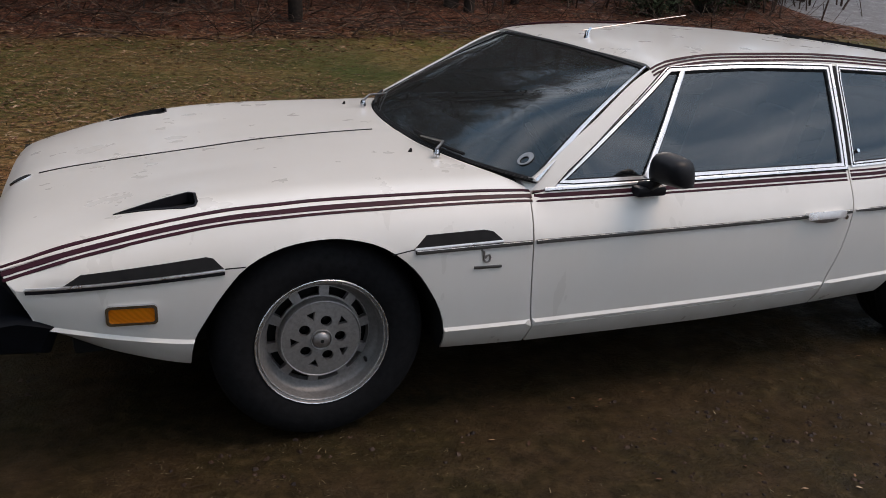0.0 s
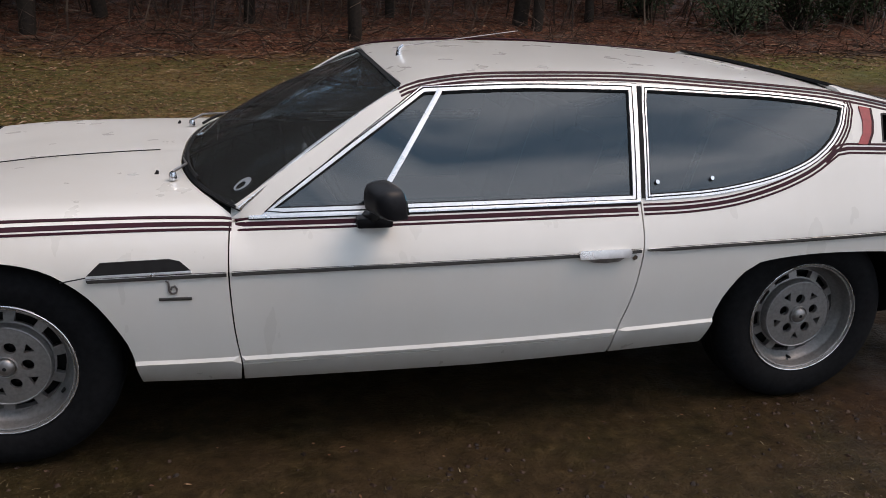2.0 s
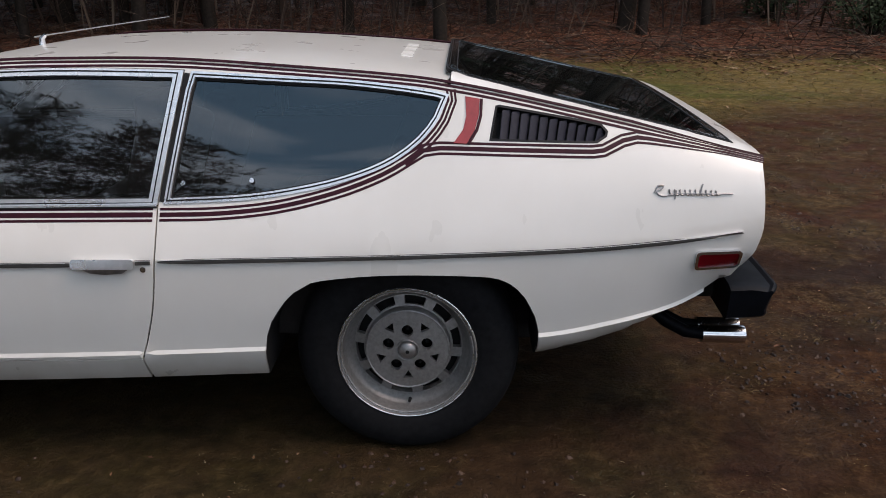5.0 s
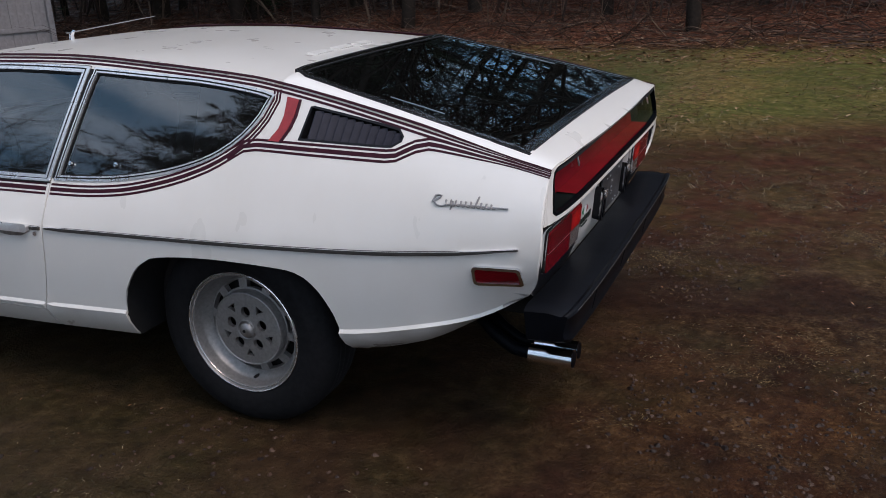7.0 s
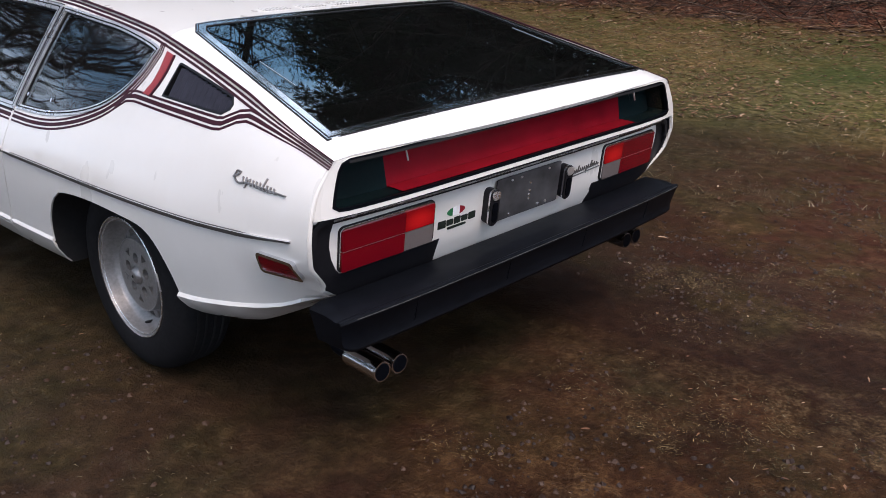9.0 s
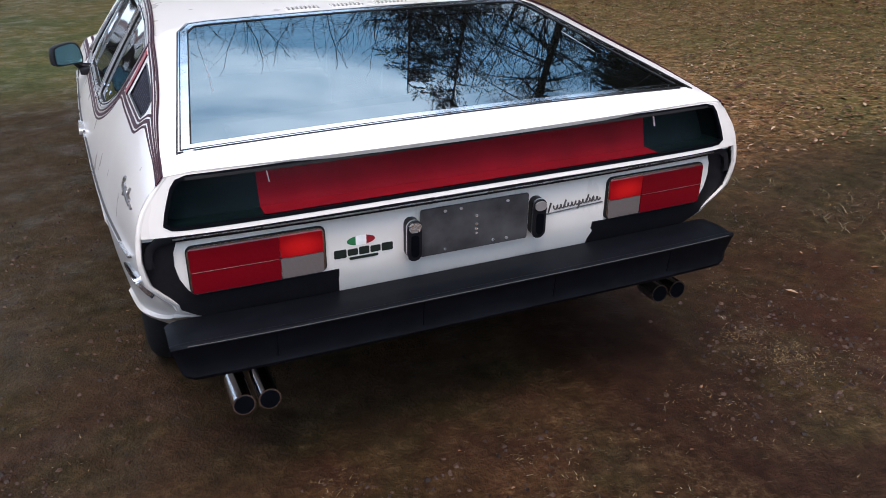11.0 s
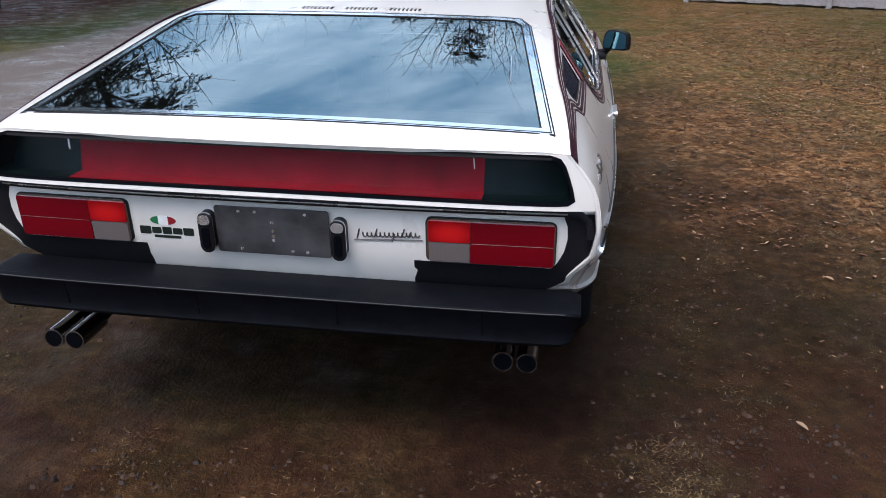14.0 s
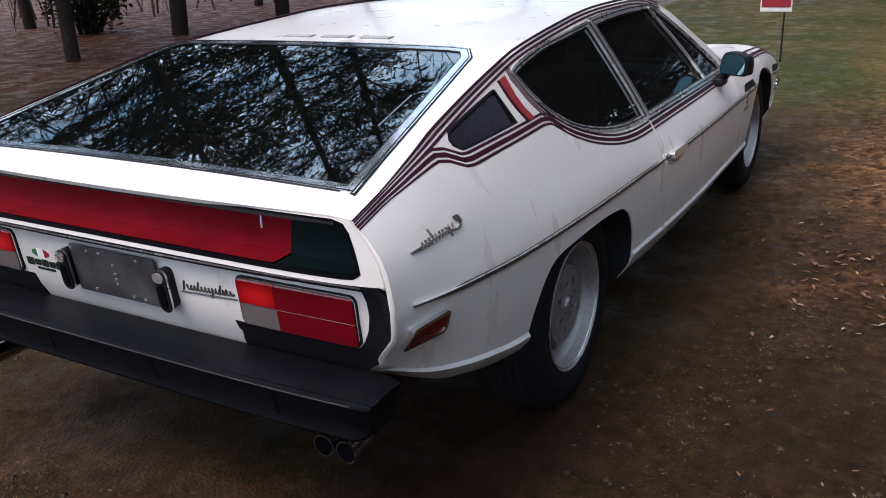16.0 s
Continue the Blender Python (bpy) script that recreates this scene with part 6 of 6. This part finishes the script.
for i in range(int(span / .15)):
    b = part("board", board_me, fence)
    b.matrix_basis = pose(.075 + .15 * i, .004 * math.sin(i * 2.3), .01 * math.sin(i * 1.7), .4 * math.sin(i * 3.1), 0, 0)
for z in (.35, 1.45):
    part("rail", block("rail", 0, span, .014, .05, z, z + .09, BOARD, .006), fence)
for i in range(4):
    part("post", block("post", span / 3 * i - .05, span / 3 * i + .05, .03, .13, -.2, 1.85, BOARD, .008), fence)


# ---- fallen leaves, grass and sticks ----
def scatter(name, n, where, make, mat, label, category, seed):
    rnd = random.Random(seed)
    verts, faces = [], []
    got = 0
    while got < n:
        p = where(rnd)
        if p is None:
            continue
        got += 1
        make(rnd, p, verts, faces)
    return tagged(new(name, mesh_of(name, verts, faces, mat, False)), label, category, kind="stuff")


def leaf(rnd, p, verts, faces):
    x, y, size = p
    a, tilt = rnd.uniform(0, 6.283), rnd.uniform(-.28, .28)
    L, w = size * rnd.uniform(.7, 1.3), size * rnd.uniform(.28, .5)
    c, s = math.cos(a), math.sin(a)
    z = ground_z(x, y) + rnd.uniform(.004, .022)
    k = len(verts)
    curl = rnd.uniform(.1, .5) * w
    for u, v, h in ((-L, 0, 0), (-L * .3, -w, curl), (L * .4, -w * .8, curl), (L, 0, 0), (L * .4, w * .8, curl), (-L * .3, w, curl)):
        verts.append((x + u * c - v * s, y + u * s + v * c, z + h + tilt * u))
    faces.extend(((k, k + 1, k + 2, k + 3), (k, k + 3, k + 4, k + 5)))


def blade(rnd, p, verts, faces):
    x, y, size = p
    z = ground_z(x, y) - .004
    for _ in range(3):
        a = rnd.uniform(0, 6.283)
        L, w = size * rnd.uniform(.5, 1.4), rnd.uniform(.0008, .0018) * (1 if size < .05 else 1.7)
        lean = rnd.uniform(.5, 1.7)
        dx, dy = math.cos(a), math.sin(a)
        ox, oy = x + rnd.gauss(0, .02), y + rnd.gauss(0, .02)
        mx, tx = L * .5 * min(1, lean), L * min(1.1, lean)
        mz, tz = L * .42 / (1 + lean), L * .5 / (1 + lean * lean)
        k = len(verts)
        verts.extend(((ox - dy * w, oy + dx * w, z), (ox + dy * w, oy - dx * w, z), (ox + dx * mx + dy * w * .8, oy + dy * mx - dx * w * .8, z + mz),
                      (ox + dx * mx - dy * w * .8, oy + dy * mx + dx * w * .8, z + mz), (ox + dx * tx, oy + dy * tx, z + tz)))
        faces.extend(((k, k + 1, k + 2, k + 3), (k + 3, k + 2, k + 4)))


def in_track(x, y):
    """On the muddy wheel tracks behind the car."""
    return x > 1.0 and abs(abs(y) - .74) < .28


def under_car(x, y):
    return -2.2 < x < 2.35 and abs(y) < .85


def bank_spot(rnd):
    y = 8.6 + abs(rnd.gauss(0, 3.2))
    x = rnd.uniform(-13, 13)
    return (x, y, rnd.uniform(.025, .055)) if y < 17 and (y > 10 or rnd.random() < .5) else None


def lawn_spot(rnd):
    x, y = (rnd.uniform(-9, 2), rnd.uniform(1.3, 8.5)) if rnd.random() < .6 else (rnd.uniform(-13, 8), rnd.uniform(1.2, 10))
    if y < 3.6 + .45 * x and rnd.random() < (.93 if x > .5 else .45):
        return None
    if in_track(x, y) and rnd.random() < .85:
        return None
    if x > .8 and rnd.random() < .5:
        return None
    return (x, y, rnd.uniform(.011, .030) * (.75 if y < 3.2 else 1)) if noise.noise((x * .5, y * .5, 3)) > rnd.uniform(-.8, .5) else None


def near_spot(rnd):
    x, y = rnd.uniform(-8, 6.5), rnd.uniform(-4, 3)
    return (x, y, rnd.uniform(.005, .012)) if not under_car(x, y) and noise.noise((x * .9, y * .9, 6)) > .0 else None


def near_grass(rnd):
    x, y = rnd.uniform(-3.6, 5.2), rnd.uniform(-3.4, 3.2)
    if under_car(x, y) or (in_track(x, y) and rnd.random() < .9):
        return None
    m = noise.noise((x * 1.3, y * 1.3, 1)) + .5 * noise.noise((x * 4, y * 4, 4))
    return (x, y, rnd.uniform(.010, .026)) if m > rnd.uniform(.0, .5) - (.25 if x > 2.9 else 0) else None


def lawn_grass(rnd):
    x, y = rnd.uniform(-12, 9), rnd.uniform(2.2, 10.2)
    m = noise.noise((x * .8, y * .8, 8)) + .4 * noise.noise((x * 3, y * 3, 4))
    return (x, y, rnd.uniform(.04, .09)) if m > rnd.uniform(-.4, .4) else None


def tuft(rnd, p, verts, faces):
    x, y, size = p
    for _ in range(rnd.randint(4, 9)):
        blade(rnd, (x + rnd.gauss(0, .022), y + rnd.gauss(0, .022), size), verts, faces)


def tuft_spot(rnd):
    x, y = rnd.uniform(2.15, 5.2), rnd.uniform(-2.8, 2.4)
    if rnd.random() < .22:
        x, y = rnd.uniform(-2.5, 4.5), rnd.uniform(1.2, 3.6)
    if under_car(x, y) or (in_track(x, y) and rnd.random() < .9):
        return None
    m = noise.noise((x * 2.3, y * 2.3, 12)) + .6 * noise.noise((x * 6, y * 6, 14)) + .3 * noise.noise((x * 14, y * 14, 3)) - (.12 if y < -.8 else 0)
    return (x, y, rnd.uniform(.009, .024)) if m > rnd.uniform(.16, .62) else None


def clod(rnd, p, verts, faces):
    """A small uneven lump of earth half sunk in the ground."""
    x, y, size = p
    z, a = ground_z(x, y), rnd.uniform(0, 6.283)
    k = len(verts)
    for i in range(5):
        r = size * rnd.uniform(.7, 1.4)
        verts.append((x + r * math.cos(a + i * 1.2566), y + r * math.sin(a + i * 1.2566), z - .004))
    for i in range(3):
        r = size * rnd.uniform(.25, .6)
        verts.append((x + r * math.cos(a + i * 2.094), y + r * math.sin(a + i * 2.094), z + size * rnd.uniform(.25, .6)))
    faces.extend(((k, k + 1, k + 5), (k + 1, k + 2, k + 6, k + 5), (k + 2, k + 3, k + 6), (k + 3, k + 4, k + 7, k + 6), (k + 4, k, k + 5, k + 7), (k + 5, k + 6, k + 7)))


def clod_spot(rnd):
    x, y = rnd.uniform(-3.2, 5.0), rnd.uniform(-3.0, 3.0)
    if x < 1.9 and rnd.random() < .6:
        return None
    m = noise.noise((x * 1.1, y * 1.1, 21)) + .6 * noise.noise((x * 4, y * 4, 22))
    return (x, y, .0035 + .011 * rnd.random() ** 3) if not under_car(x, y) and m > rnd.uniform(-.2, .5) else None


def stick(rnd, p, verts, faces):
    x, y, size = p
    a = rnd.uniform(0, 6.283)
    rise = abs(rnd.gauss(0, .5)) if rnd.random() < .55 else rnd.uniform(0, .08)
    q = Vector((x, y, ground_z(x, y) + .01))
    d = Vector((math.cos(a), math.sin(a), rise)).normalized()
    r = rnd.uniform(.003, .011)
    for i in range(4):
        e = q + d * size * .25
        limb(verts, faces, q, e, r * (1 - .2 * i), r * (.8 - .2 * i), 3)
        q = e
        d = (d + Vector((rnd.uniform(-.3, .3), rnd.uniform(-.3, .3), rnd.uniform(-.25, .1)))).normalized()


def brush_spot(rnd):
    y = 10.0 + abs(rnd.gauss(0, 2.4))
    return (rnd.uniform(-13, 12), y, rnd.uniform(.3, 1.6)) if y < 17 else None


def sapling(rnd, p, verts, faces):
    """A thin leaning stem with a few bare twigs."""
    x, y, high = p
    q = Vector((x, y, ground_z(x, y) - .05))
    d = Vector((rnd.gauss(0, .22), rnd.gauss(0, .22), 1)).normalized()
    r = rnd.uniform(.008, .028)
    for i in range(4):
        e = q + d * high * .25
        limb(verts, faces, q, e, r * (1 - .22 * i), r * (.78 - .22 * i), 4)
        for _ in range(3):
            a = rnd.uniform(0, 6.283)
            t = (d + Vector((math.cos(a), math.sin(a), rnd.uniform(-.3, .5))) * .9).normalized()
            b = e + t * high * rnd.uniform(.08, .2)
            limb(verts, faces, q + (e - q) * rnd.random(), b, r * .3, r * .18, 3)
            limb(verts, faces, b, b + (t + Vector((rnd.gauss(0, .4), rnd.gauss(0, .4), .2))) * high * .10, r * .18, r * .06, 3)
        q = e
        d = (d + Vector((rnd.uniform(-.2, .2), rnd.uniform(-.2, .2), .1))).normalized()


def thicket_spot(rnd):
    y = 12.2 + abs(rnd.gauss(0, 4.0))
    return (rnd.uniform(-18, 15), y, rnd.uniform(1.2, 5.0)) if y < 24 else None


def back_spot(rnd):
    x, y = rnd.uniform(-24, 3), -13.5 - abs(rnd.gauss(0, 4.0))
    return (x, y, rnd.uniform(1.2, 5.0)) if y > -26 else None


scatter("bank_leaves", 15000, bank_spot, leaf, LEAF, "thick layer of fallen brown leaves on the bank", "leaves", 1)
scatter("lawn_leaves", 27000, lawn_spot, leaf, LEAF, "scattered fallen leaves on the lawn", "leaves", 2)
scatter("small_leaves", 1300, near_spot, leaf, LEAF, "small leaf scraps on the muddy ground", "leaves", 3)
scatter("short_grass", 26000, near_grass, blade, BLADE, "short flattened grass on muddy ground", "grass", 4)
scatter("mud_clods", 16000, clod_spot, clod, EARTH, "small clods of wet reddish earth on muddy ground", "earth", 10)
scatter("grass_tufts", 6500, tuft_spot, tuft, STRAW, "low tufts of pale dead grass on muddy ground", "grass", 7)
scatter("lawn_grass", 20000, lawn_grass, blade, BLADE, "thin winter lawn grass", "grass", 5)
scatter("brush", 2600, brush_spot, stick, TWIG, "dry sticks and brush along the wood's edge", "brush", 6)
scatter("thicket", 620, thicket_spot, sapling, TWIG, "dense thicket of bare saplings in the wood", "brush", 8)
scatter("thicket", 150, back_spot, sapling, TWIG, "thicket of bare saplings across the drive", "brush", 9)
